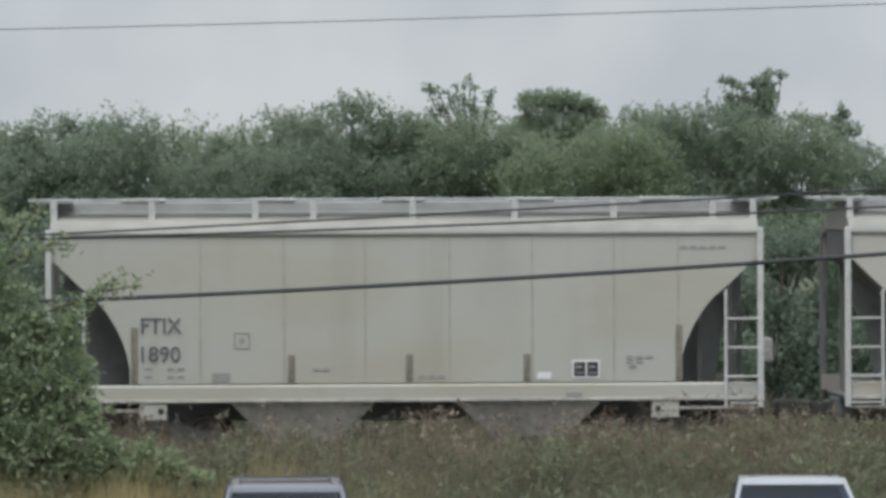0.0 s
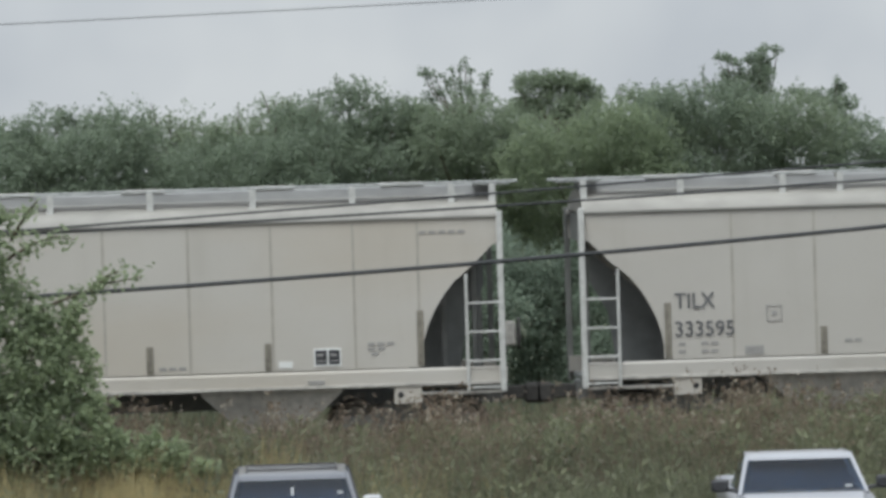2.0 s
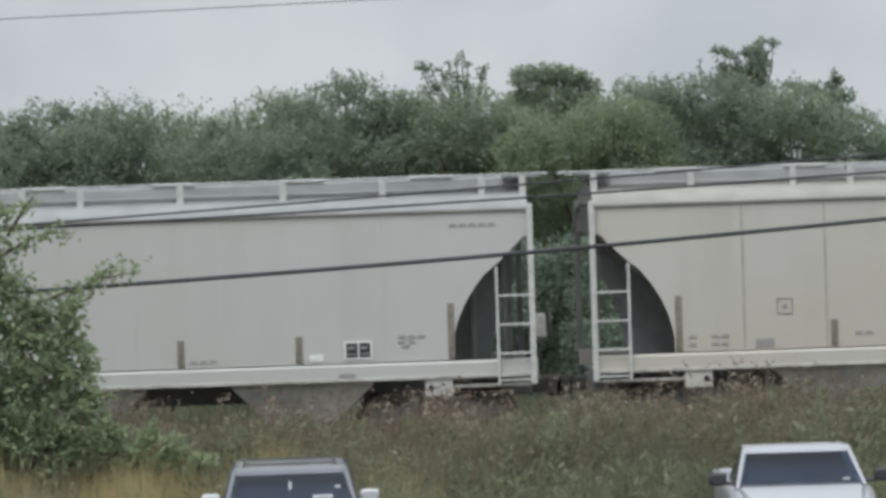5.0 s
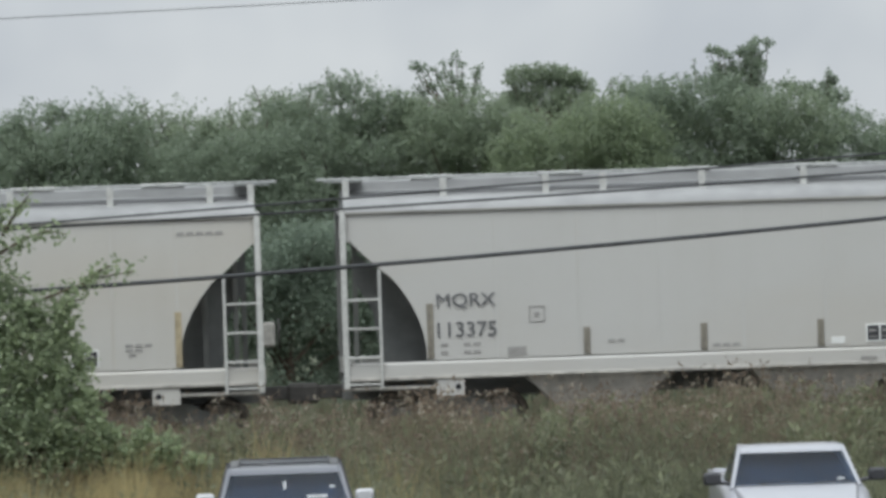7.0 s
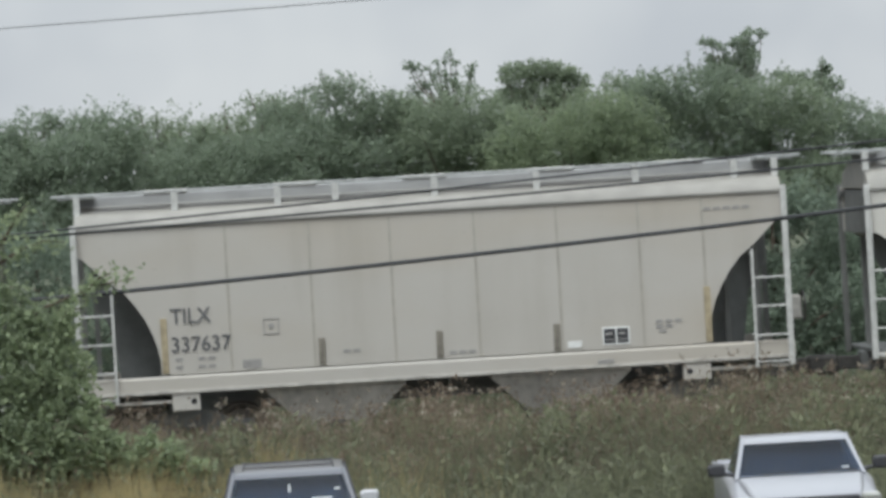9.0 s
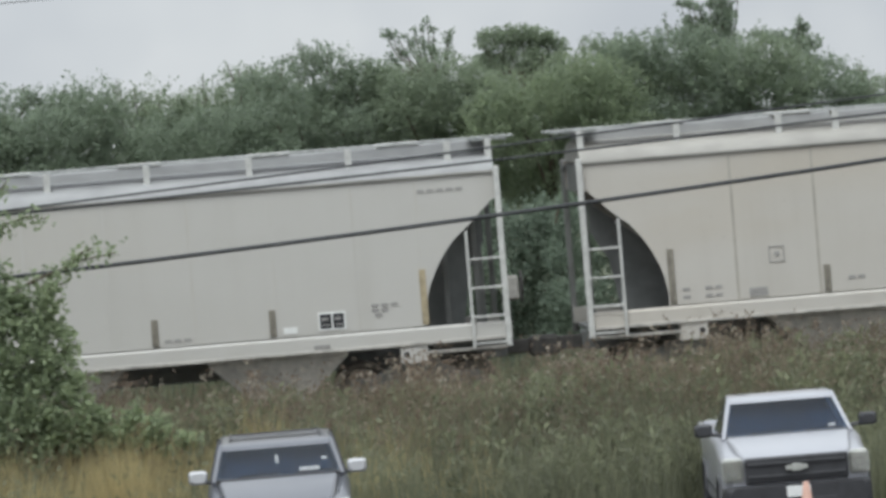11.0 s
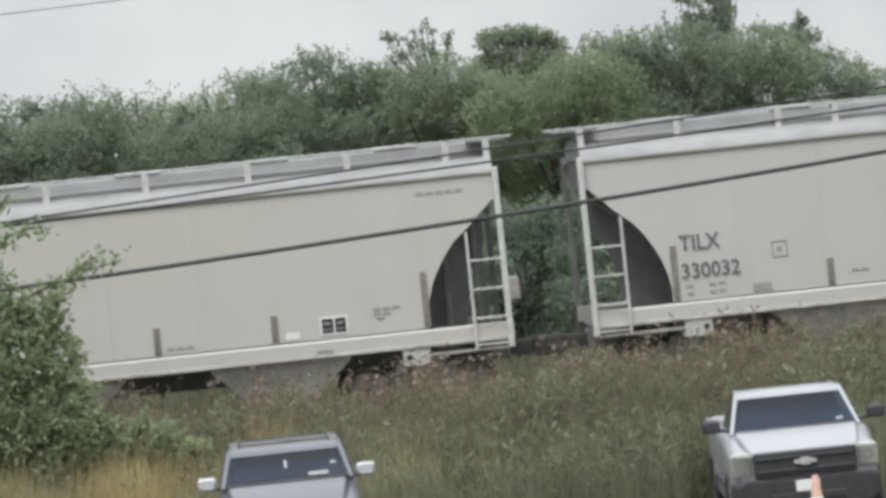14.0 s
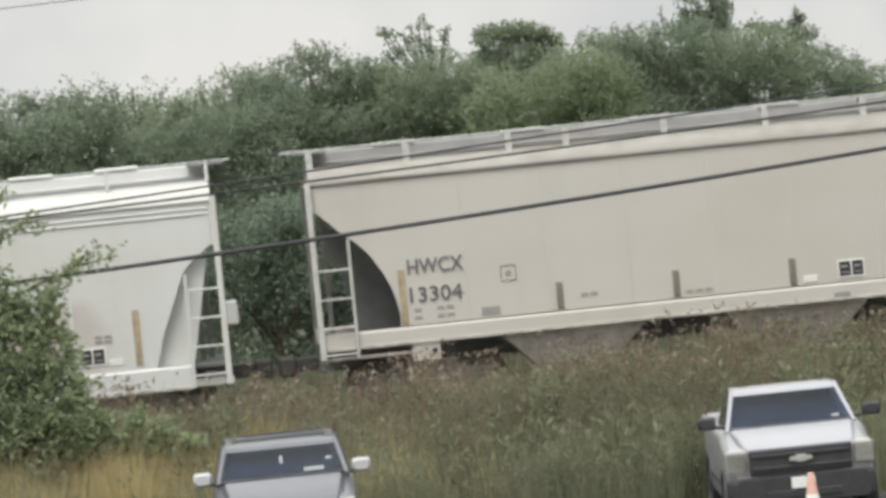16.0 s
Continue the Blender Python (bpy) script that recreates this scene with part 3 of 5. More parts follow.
    if kind == "angled":
        for x in (0.98, e - 0.98):
            part("air_tank", cached(f"air_tank/{x}", lambda: Shape().lathe([(0, -0.30), (0.12, -0.28), (0.17, -0.2), (0.17, 0.2), (0.12, 0.28), (0, 0.3)], (x, -0.75, 1.98), "y", 18), True), SHADE_STEEL, car)
    # side sills and centre sill
    a, b = k["sill_ends"]
    z0, z1 = k["sill"]
    for s in (-1, 1):
        y = s * HALF
        prof = [(y - s * 0.10, z0), (y + s * 0.06, z0), (y + s * 0.06, z1 - 0.035), (y + s * 0.03, z1), (y - s * 0.10, z1)]
        part("side_sill", cached(f"side_sill/{kind}{s}", lambda: Shape().along_x(prof, a, b)), paint, car)
        lip = cached(f"sill_lip/{kind}{s}", lambda: Shape().box(a, b, min(y + s * 0.05, y + s * 0.085), max(y + s * 0.05, y + s * 0.085), z0 - 0.03, z0 + 0.02, 0.006))
        part("sill_lip", lip, BAY_STEEL, car)
    part("centre_sill", cached(f"centre_sill/{kind}", lambda: Shape().box(-0.1, e + 0.1, -0.28, 0.28, 0.72, 1.05, 0.02)), SHADE_STEEL, car)
    # outlet bays
    for i, (x0, x1) in enumerate(k["bays"]):
        def bay():
            rings = []
            for z, inset, yy in ((1.16, 0, HALF - 0.06), (1.02, 0.03, HALF - 0.09), (0.42, 0.66, HALF - 0.34), (0.30, 0.70, HALF - 0.40)):
                rings.append([(x0 + inset, -yy, z), (x1 - inset, -yy, z), (x1 - inset, yy, z), (x0 + inset, yy, z)])
            return Shape().loft(rings)
        b_ob = part("outlet_bay", cached(f"outlet_bay/{kind}{i}", bay), BAY_STEEL, car)
        mid = (x0 + x1) / 2
        part("outlet_gate", cached(f"outlet_gate/{kind}{i}", lambda: Shape().box(mid - 0.50, mid + 0.50, -1.2, 1.2, 0.22, 0.31, 0.01).box(mid - 0.14, mid + 0.14, -1.36, -1.2, 0.36, 0.50, 0.02)), COUPLER_STEEL, b_ob)
    # jacking pads; a black disc stands for the shaded inside of each round hole
    if kind == "round":
        for x in (1.43, 9.92):
            def pad():
                s = Shape().box(x, x + 0.46, -HALF - 0.055, -HALF + 0.25, 0.80, 1.125, 0.012)
                return s
            p_ob = part("jacking_pad", cached(f"jacking_pad/{x}", pad), paint, car)
            part("pad_hole", cached(f"pad_hole/{x}", lambda: Shape().lathe([(0, -0.004), (0.05, -0.004), (0.05, 0.01), (0, 0.01)], (x + (0.36 if x < 5 else 0.10), -HALF - 0.058, 0.95), "y", 14)), BLACK, p_ob)
    # trucks
    for x in (1.67, e - 1.5):
        truck = part("truck", cached("truck/bolster", lambda: Shape().box(-0.22, 0.22, -1.05, 1.05, 0.42, 0.72, 0.03)), SHADE_STEEL, car, at=(x, 0, 0))
        for s in (-1, 1):
            y = s * 1.0
            o = [(-1.12, 0.36), (-1.1, 0.58), (-0.72, 0.60), (-0.38, 0.78), (0.38, 0.78), (0.72, 0.60), (1.1, 0.58), (1.12, 0.36), (0.7, 0.36), (0.35, 0.2), (-0.35, 0.2), (-0.7, 0.36)]
            part("side_frame", cached(f"side_frame/{s}", lambda: Shape().prism(o, y - 0.07, y + 0.07)), SHADE_STEEL, truck)
            part("spring_nest", cached(f"spring_nest/{s}", lambda: Shape().lathe([(0.09, 0.24), (0.09, 0.5)], (-0.12, y - 0.09, 0), "z", 10).lathe([(0.09, 0.24), (0.09, 0.5)], (0.12, y - 0.09, 0), "z", 10)), WHEEL_STEEL, truck)
        for dx in (-0.89, 0.89):
            def wheels():
                w = Shape().tube([(0, -1.1, 0), (0, 1.1, 0)], 0.075, 12)
                for s in (-1, 1):
                    w.lathe([(0.10, s * 0.83), (0.14, s * 0.81), (0.33, s * 0.80), (0.36, s * 0.84), (0.42, s * 0.84), (0.425, s * 0.72), (0.455, s * 0.70), (0.44, s * 0.67), (0.36, s * 0.69), (0.14, s * 0.74), (0.10, s * 0.70)], (0, 0, 0), "y", 28)
                    for i in range(3):
                        w.box(-0.03, 0.03, s * 0.79 - 0.02, s * 0.79 + 0.02, 0.16 + 0.05 * i, 0.19 + 0.05 * i, 0.004)
                return w
            ws = part("wheelset", cached("wheelset/one", wheels, True), WHEEL_STEEL, truck, at=(dx, 0, 0.42))
            WHEELS.append((car, ws, dx))
    # running boards on brackets, hatches
    for s in (-1, 1):
        y0, y1 = sorted((s * 1.32, s * 0.80))
        part("running_board", cached(f"running_board/{kind}{s}", lambda: Shape().box(-0.40, e + 0.40, y0, y1, 4.415, 4.46, 0.008)), BOARD_STEEL, car)
    for x in k["posts"]:
        w = 0.055 if kind != "sloped" else 0.03
        part("board_bracket", cached(f"board_bracket/{w}", lambda: Shape().box(-w, w, -1.33, -1.27, 4.10, 4.415, 0.006).box(-w * 0.4, w * 0.4, -1.30, -0.8, 4.34, 4.41, 0.005)), LADDER_PAINT if tint is None else tint, car, at=(x, 0, 0))
    for x in (0.02, e - 0.02):
        part("end_board", cached("end_board/one", lambda: Shape().box(-0.30, 0.30, -1.3, 1.3, 4.38, 4.412, 0.006)), BOARD_STEEL, car, at=(x, 0, 0))
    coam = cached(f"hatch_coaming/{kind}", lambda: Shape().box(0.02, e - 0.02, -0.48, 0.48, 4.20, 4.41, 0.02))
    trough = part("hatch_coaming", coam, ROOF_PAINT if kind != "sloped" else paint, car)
    n_hatch = 5 if kind == "round" else 7
    for i in range(n_hatch):
        x = 1.5 + (e - 3.0) * i / (n_hatch - 1)
        lid = cached(f"hatch_lid/{kind}", lambda: Shape().along_x([(-0.50, 4.41), (-0.48, 4.45), (-0.2, 4.468), (0.2, 4.468), (0.48, 4.45), (0.50, 4.41)], -0.36, 0.36))
        part("hatch_lid", lid, paint, trough, at=(x, 0, 0.0 if kind != "sloped" else 0.02))
    # reflective strips
    for x, h in k["stakes"]:
        part("reflective_strip", cached(f"reflective_strip/{h}", lambda: Shape().box(-0.055, 0.055, -HALF - 0.032, -HALF - 0.012, 1.42, 1.42 + h, 0.004)), STAKE_GOLD if gold and h > 0.6 else STAKE_PAINT, car, at=(x, 0, 0 if kind != "sloped" else -0.22))
    # data panel, sticker, stencils
    y = -HALF - 0.020
    px, pz = {"round": (8.60, 1.46), "angled": (8.49, 1.42), "sloped": (8.97, 1.26)}[kind]
    if paint is WHITE_CAR:
        px += 0.23
    panel = part("data_panel", cached("data_panel/white", lambda: Shape().box(0, 0.46, -0.006, 0.006, 0, 0.30, 0.002)), WHITE, car, "white-edged black data panel", at=(px, y, pz))
    for j, (a, b) in enumerate(((0.03, 0.22), (0.25, 0.43))):
        part("panel_field", cached(f"panel_field/{j}", lambda: Shape().box(a, b, -0.011, -0.005, 0.03, 0.27, 0.002)), BLACK, panel)
        part("panel_print", cached(f"panel_print/{j}", lambda: Shape().box(a + 0.03, b - 0.05, -0.015, -0.010, 0.17, 0.21, 0.001)), FAINT_INK, panel)
        part("panel_print", cached(f"panel_print/low{j}", lambda: Shape().box(a + 0.03, b - 0.03, -0.015, -0.010, 0.08, 0.10, 0.001)), FAINT_INK, panel)
    if kind != "angled":
        part("sticker", cached("sticker/one", lambda: Shape().box(0, 0.23, -0.005, 0.005, 0, 0.11, 0.002)), WHITE, car, "small white sticker", at=(8.02 if kind == "round" else 9.7, y, 1.45 if kind == "round" else 1.24))
    bars = {"round": ((1.52, 1.62, 0.28), (1.52, 1.49, 0.26), (1.90, 1.62, 0.36), (1.90, 1.49, 0.34), (4.3, 1.60, 0.34), (6.05, 1.47, 0.5), (9.5, 1.78, 0.60), (9.5, 1.70, 0.42), (9.55, 1.62, 0.30), (10.4, 3.60, 0.9)),
            "angled": ((1.72, 1.62, 0.44), (1.72, 1.48, 0.40), (2.30, 1.62, 0.40), (2.30, 1.48, 0.40), (3.15, 1.52, 0.28), (4.4, 1.53, 0.4), (5.2, 1.53, 0.3), (9.35, 1.80, 0.5), (9.35, 1.70, 0.36), (9.35, 1.58, 0.4)),
            "sloped": ((1.85, 1.20, 0.30), (2.5, 1.20, 0.36), (4.9, 1.18, 0.30), (5.85, 1.19, 0.36), (6.7, 1.18, 0.34), (8.05, 1.60, 0.75), (8.05, 1.50, 0.7), (8.1, 1.30, 0.8), (9.5, 1.70, 0.46), (9.5, 1.62, 0.46))}[kind]
    for x, z, w in bars:
        h = 0.055 if z > 1.6 else 0.07
        for j in range(max(1, int(w / 0.16))):
            part("stencil", cached("stencil/one", lambda: Shape().box(0, 0.12, -0.003, 0.003, 0, 0.05, 0.001)), FAINT_INK, car, at=(x + 0.16 * j, y, z))
    if kind == "round":
        part("stencil_plate", cached("stencil_plate/one", lambda: Shape().box(0, 0.31, -0.003, 0.003, 0, 0.14, 0.001)), FAINT_INK, car, at=(2.63, y, 1.44))
    fx, fz = {"round": (3.0, 1.98), "angled": (5.0, 2.85), "sloped": (3.5, 2.1)}[kind]
    part("placard_frame", cached("placard_frame/one", lambda: Shape().box(0, 0.26, -0.005, 0.005, 0, 0.018, 0.002).box(0, 0.26, -0.005, 0.005, 0.25, 0.268, 0.002).box(0, 0.016, -0.005, 0.005, 0.019, 0.249, 0.002).box(0.244, 0.26, -0.005, 0.005, 0.019, 0.249, 0.002)
                                         .box(0.09, 0.17, -0.004, 0.004, 0.09, 0.17, 0.002)), FAINT_INK, car, at=(fx, y, fz))
    part("sill_plate", cached("sill_plate/one", lambda: Shape().box(0, 0.27, -0.006, 0.006, 0, 0.07, 0.003)), FAINT_INK, car, at=(8.5 if kind != "angled" else 9.9, -HALF - 0.068, 1.16))
    if kind == "angled":
        for j in range(6):
            part("stencil", cached("stencil/red", lambda: Shape().box(0, 0.7, -0.003, 0.003, 0, 0.02, 0.001)), RED_INK if "red" in extras else SEAM_STAIN, car, at=(6.75, y, 1.55 + 0.09 * j))
    # reporting marks
    if marks:
        x, z1_, z2_, h = {"round": (1.47, 2.24, 1.77, 0.25), "angled": (1.61, 3.12, 2.58, 0.31), "sloped": (1.78, 2.13, 1.62, 0.40)}[kind]
        drop = marks[4] if len(marks) > 4 else 0
        for word, w, z in ((marks[0], marks[1], z1_ - drop), (marks[2], marks[3], z2_ - drop)):
            part("lettering", text_mesh(word, w, h), MARK_INK, car, f"dark lettering {word}", at=(x, y - 0.012, z))
    if "yellow" in extras:
        for x0, w in ((1.4, 0.95), (4.1, 0.5), (6.2, 0.45), (8.2, 0.42), (9.5, 1.0)):
            part("yellow_strip", Shape().box(0, w, -0.006, 0.006, 0, 0.10, 0.003), YELLOW, car, at=(x0, -HALF - 0.068, 1.17))
    if "spray" in extras:
        # two jagged marks, a loop and a hook over three rows of short dashes
        strokes = [[(9.52, 2.09), (9.61, 1.88), (9.64, 1.86)], [(9.70, 2.08), (9.62, 1.90)],
                   [(9.86 + 0.09 * math.cos(a), 1.96 + 0.11 * math.sin(a)) for a in (0.2, 1.2, 2.2, 3.2, 4.2, 5.2, 6.4)],
                   [(10.03, 2.12), (9.98, 1.98), (10.06, 1.90), (10.02, 1.80)], [(10.10, 1.92), (10.14, 1.86), (10.24, 2.06)],
                   [(10.06 + 0.08 * math.cos(a), 1.46 + 0.07 * math.sin(a)) for a in (0.5, 1.6, 2.7, 3.8, 4.9, 6.0)], [(10.18, 1.68), (10.30, 1.50)]]
        strokes += [[(x, z), (x + w, z + 0.012)] for z, x, w in ((1.75, 9.50, 0.05), (1.73, 9.66, 0.16), (1.74, 9.92, 0.22), (1.62, 9.44, 0.12), (1.61, 9.64, 0.12), (1.62, 9.86, 0.10), (1.60, 10.02, 0.14), (1.52, 9.48, 0.14), (1.51, 9.72, 0.10))]
        for line in strokes:
            part("spray_stroke", Shape().tube([(x, y - 0.003, z) for x, z in line], 0.012, 5), SPRAY_INK, car, "pinkish spray-paint scrawl")
    return car


WHEELS, TRAIN = [], []
FLEET = [
    # place of the left end post at the start, kind, paint, marks, label, further arguments
    (10.27, "round", BEIGE[0], None, "beige covered hopper car with rounded open ends", {}),
    (-2.97, "round", BEIGE[2], ("FTIX", 0.66, "1890", 0.64), "dusty beige covered hopper car marked FTIX 1890", {}),
    (-16.24, "angled", SLATE, ("GBRX", 1.16, "69251", 1.20), "blue-grey covered hopper car with yellow sill strips", dict(extras=("yellow",))),
    (-29.37, "round", BEIGE[0], ("TILX", 0.67, "333595", 0.98), "beige covered hopper car marked TILX 333595", {}),
    (-42.51, "round", BEIGE[1], ("TILX", 0.67, "334750", 0.98), "pale beige covered hopper car marked TILX 334750", {}),
    (-55.85, "angled", TAN, ("AOKX", 1.30, "492123", 1.52), "beige covered hopper car with tan stains at one end", dict(extras=("red",))),
    (-69.05, "sloped", ICE, ("PMRX", 1.26, "219172", 1.55), "pale blue-white covered hopper car with deep side sill", dict(tint=WHITE_CAR)),
    (-81.95, "round", BEIGE[1], None, "pale beige covered hopper car without readable marks", {}),
    (-94.76, "round", LIGHT[0], ("FTIX", 0.66, "1926", 0.64), "light grey covered hopper car marked FTIX 1926", {}),
    (-108.0, "round", RUSTY, ("TILX", 0.70, "33224", 0.94), "beige covered hopper car with a long orange rust stain", dict(gold=True)),
    (-121.19, "round", LIGHT[0], ("MQRX", 0.97, "113375", 0.98), "clean light grey covered hopper car marked MQRX 113375", {}),
    (-134.38, "round", LIGHT[1], ("HWCX", 0.93, "13712", 0.91), "warm grey covered hopper car marked HWCX 13712", dict(gold=True)),
    (-147.65, "angled", PALE_CREAM, ("AOKX", 1.14, "495077", 1.62), "cream covered hopper car marked AOKX 495077", {}),
    (-160.8, "round", BEIGE[0], ("TILX", 0.67, "337637", 0.98), "beige covered hopper car marked TILX 337637", dict(gold=True)),
    (-174.1, "angled", CREAM, None, "cream covered hopper car with gold strips", dict(gold=True)),
    (-187.3, "round", BEIGE[1], None, "pale beige covered hopper car in the middle of the train", {}),
    (-200.46, "round", LIGHT[1], ("FTIX", 0.66, "1237", 0.70), "warm grey covered hopper car marked FTIX 1237", dict(gold=True)),
    (-213.8, "angled", LIGHT[1], ("FMSX", 1.17, "3382", 1.10, 0.16), "cream covered hopper car marked FMSX 3382", dict(gold=True)),
    (-226.9, "round", BEIGE[2], ("TILX", 0.67, "339338", 0.97), "dusty beige covered hopper car marked TILX 339338", {}),
    (-240.12, "round", LIGHT[0], ("TILX", 0.67, "330032", 0.97), "light grey covered hopper car marked TILX 330032", {}),
    (-253.32, "round", LIGHT[1], ("MQRX", 0.97, "113439", 0.98), "warm grey covered hopper car marked MQRX 113439", {}),
    (-266.57, "round", CREAM, ("TILX", 0.70, "34928", 0.92), "cream covered hopper car with a pinkish spray scrawl", dict(gold=True, extras=("spray",))),
    (-279.8, "round", CREAM, ("HWCX", 0.92, "13304", 0.87), "cream covered hopper car marked HWCX 13304", dict(gold=True)),
    (-293.1, "sloped", WHITE_CAR, None, "white covered hopper car with washed-out spray paint", dict(gold=True, tint=WHITE_CAR)),
]
for start, kind, paint, marks, label, more in FLEET:
    car = hopper(kind, paint, marks, label, **more)
    TRAIN.append((car, start + {"round": -0.04, "angled": -0.01, "sloped": -0.02}[kind]))


# ---- overhead lines ----
def wire(name, label, material, radius, bow, low, slope, at_y):
    """A sagging line: height low + slope x + bow x^2 at x."""
    pts = []
    for i in range(61):
        x = -45 + 1.7 * i
        pts.append((x, at_y, low + slope * x + bow * x * x))
    tagged(part(name, cached_wire(pts, radius), material), label, "cable", "overhead lines")


def cached_wire(pts, radius):
    return Shape().tube(pts, radius, 8).mesh("overhead_line", True)


wire("overhead_cable", "thick black cable strung in front of the train", CABLE, 0.034, 0.0012, 4.232, 0.0432, 71.0)
wire("overhead_cable", "thin dark cable crossing in front of the car roofs", CABLE, 0.017, 0.0003, 5.300, 0.0480, 71.0)
wire("overhead_cable", "thin dark cable just below its twin", CABLE, 0.019, 0.0007, 5.170, 0.0290, 71.05)
wire("overhead_wire", "fine bare wire high against the sky", BARE_WIRE, 0.008, 0.0005, 8.440, 0.0235, 71.0)


# ---- trees and bushes ----
def crown_points(blobs, density, g, clump=-9):
    spots, out, size = [], [], []
    for x, y, z, rx, rz in blobs:
        n = int(density * rx * (rx + rz))
        d = g.normal(0, 1, (n, 3))
        d /= np.linalg.norm(d, axis=1)[:, None]
        d[:, 1] = -np.abs(d[:, 1]) * np.where(g.random(n) < 0.75, 1, -1)
        # lumps on the surface, so that the outline is uneven
        wob = 0.60 + 0.62 * g.random(n) ** 1.6 + 0.20 * np.sin(d[:, 0] * 9 + x * 5) * np.sin(d[:, 2] * 8 + z * 3)
        p = d * np.array([rx, rx * 0.8, rz]) * wob[:, None] + np.array([x, y, z])
        # leaves gather on twigs: thin some places out
        tuft = np.sin(p[:, 0] * 11 + 2 * np.sin(p[:, 2] * 7)) + np.sin(p[:, 2] * 13 + 2 * np.sin(p[:, 1] * 6 + p[:, 0] * 4)) + np.sin(p[:, 1] * 9 + p[:, 2] * 5)
        keep = tuft + g.normal(0, 0.9, n) > clump
        spots.append(p[keep])
        out.append(d[keep])
    return np.concatenate(spots), np.concatenate(out)


def tree(name, label, category, x, y, top, width, leaf, material, seed, density=950, low=0.3, sprigs=0):
    """A tapered trunk with limbs, and a domed crown of many leaves in lumps, with sprigs that stick out at the top."""
    g = np.random.default_rng(seed)
    z0 = ground_height(x, y) - 0.05
    t = thing(name, label, category, "trees and bushes along the railway", at=(x, y, z0))
    H = top - z0
    low = low - z0
    blobs = []
    stem = Shape().tube([(0, 0, 0), (0.05, 0.03, H * 0.3), (-0.04, 0, H * 0.6), (0.03, 0, H * 0.86)], [0.13, 0.10, 0.07, 0.02], 8)
    part("trunk", stem, BARK, t)
    rows = max(3, int((H - low) / 0.6))
    for i in range(rows):
        f = (i + 0.6) / rows
        w = width * (1 - 0.5 * max(0, f - 0.5))
        k = max(2, round(w / 0.52))
        for j in range(k):
            bx = ((j + 0.5) / k - 0.5) * w + g.uniform(-0.2, 0.2)
            r = 0.26 + 0.42 * g.random() ** 0.8
            bz = min(low + (H - low) * f + g.uniform(-0.2, 0.2), H - r * g.uniform(0.75, 1.25) - 0.55 * (2 * bx / width) ** 2)
            by = g.uniform(-1.5, 0.6) if H > 5.5 else g.uniform(-0.6, 0.6)
            blobs.append((bx, by, bz, r * g.uniform(0.8, 1.35), r * g.uniform(0.7, 1.25)))
            if (i + j) % 4 == 0:
                part("limb", Shape().tube([(0, 0, bz * 0.6), (bx * 0.5, by * 0.5, bz * 0.82), (bx, by, bz)], [0.05, 0.035, 0.012], 6), BARK, t)
    spots, out = crown_points(blobs, density * (3.2 if density > 900 else 2.3), g, -1.0 if density > 900 else -2.6)
    out *= 0.45
    for i in range(round(sprigs * 1.6)):
        bx = g.uniform(-0.48, 0.48) * width
        foot = Vector((bx, g.uniform(-0.3, 0.3), H * 0.97 - abs(bx) * 0.4 - 0.2))
        end = foot + Vector((g.uniform(-0.2, 0.2), 0, g.uniform(0.25, 0.68)))
        part("sprig", Shape().tube([foot, foot.lerp(end, 0.5), end], [0.02, 0.014, 0.006], 5), BARK, t)
        m = 40
        u = g.random(m)[:, None]
        q = np.array(foot) + (np.array(end) - np.array(foot)) * u + g.normal(0, 0.035, (m, 3))
        spots = np.concatenate([spots, q])
        out = np.concatenate([out, g.normal(0, 0.6, (m, 3)) + np.array([0, 0, 0.5])])
    part("crown", leaves("crown", spots, leaf * g.uniform(0.5, 1.2, len(spots)), out, 0.58, 0.25, seed), material, t)
    return t


TREES = [
    # x, depth, top, width, leaf, material, sprigs
    (-7.6, 93.5, 7.2, 4.2, 0.088, LEAF, 6), (-5.0, 94.5, 7.25, 4.0, 0.085, LEAF, 9), (-3.2, 93.2, 7.45, 3.6, 0.085, LEAF_DARK, 10), (-1.5, 95, 7.25, 3.4, 0.085, LEAF, 9),
    (0.0, 93.5, 6.95, 3.2, 0.085, LEAF_DARK, 7), (1.0, 95, 7.50, 2.8, 0.085, LEAF, 10), (2.4, 94, 7.80, 3.2, 0.085, LEAF_DARK, 14), (3.7, 95, 7.45, 3.0, 0.085, LEAF, 7),
    (5.0, 94, 7.4, 2.6, 0.085, LEAF, 4), (7.2, 93, 7.15, 3.6, 0.085, LEAF_LIGHT, 3), (6.9, 97.2, 7.55, 2.7, 0.085, LEAF, 2), (8.6, 95, 7.55, 3.0, 0.085, LEAF, 6),
    (9.9, 94.5, 7.72, 3.2, 0.085, LEAF_DARK, 8), (11.4, 93.6, 7.35, 2.6, 0.085, LEAF, 4), (12.7, 94.8, 6.95, 2.4, 0.085, LEAF_DARK, 2),
    (14.2, 95.5, 6.35, 1.5, 0.082, LEAF, 12), (15.6, 94, 6.3, 2.0, 0.085, LEAF_DARK, 7), (17.6, 95, 7.1, 3.4, 0.18, LEAF, 5), (-10.5, 94, 7.1, 4.0, 0.18, LEAF_DARK, 5),
    (20.5, 94, 7.4, 3.6, 0.18, LEAF_DARK, 5), (-14, 94.5, 7.4, 4.4, 0.2, LEAF, 4), (24.5, 95, 7.0, 4.4, 0.2, LEAF, 4)]
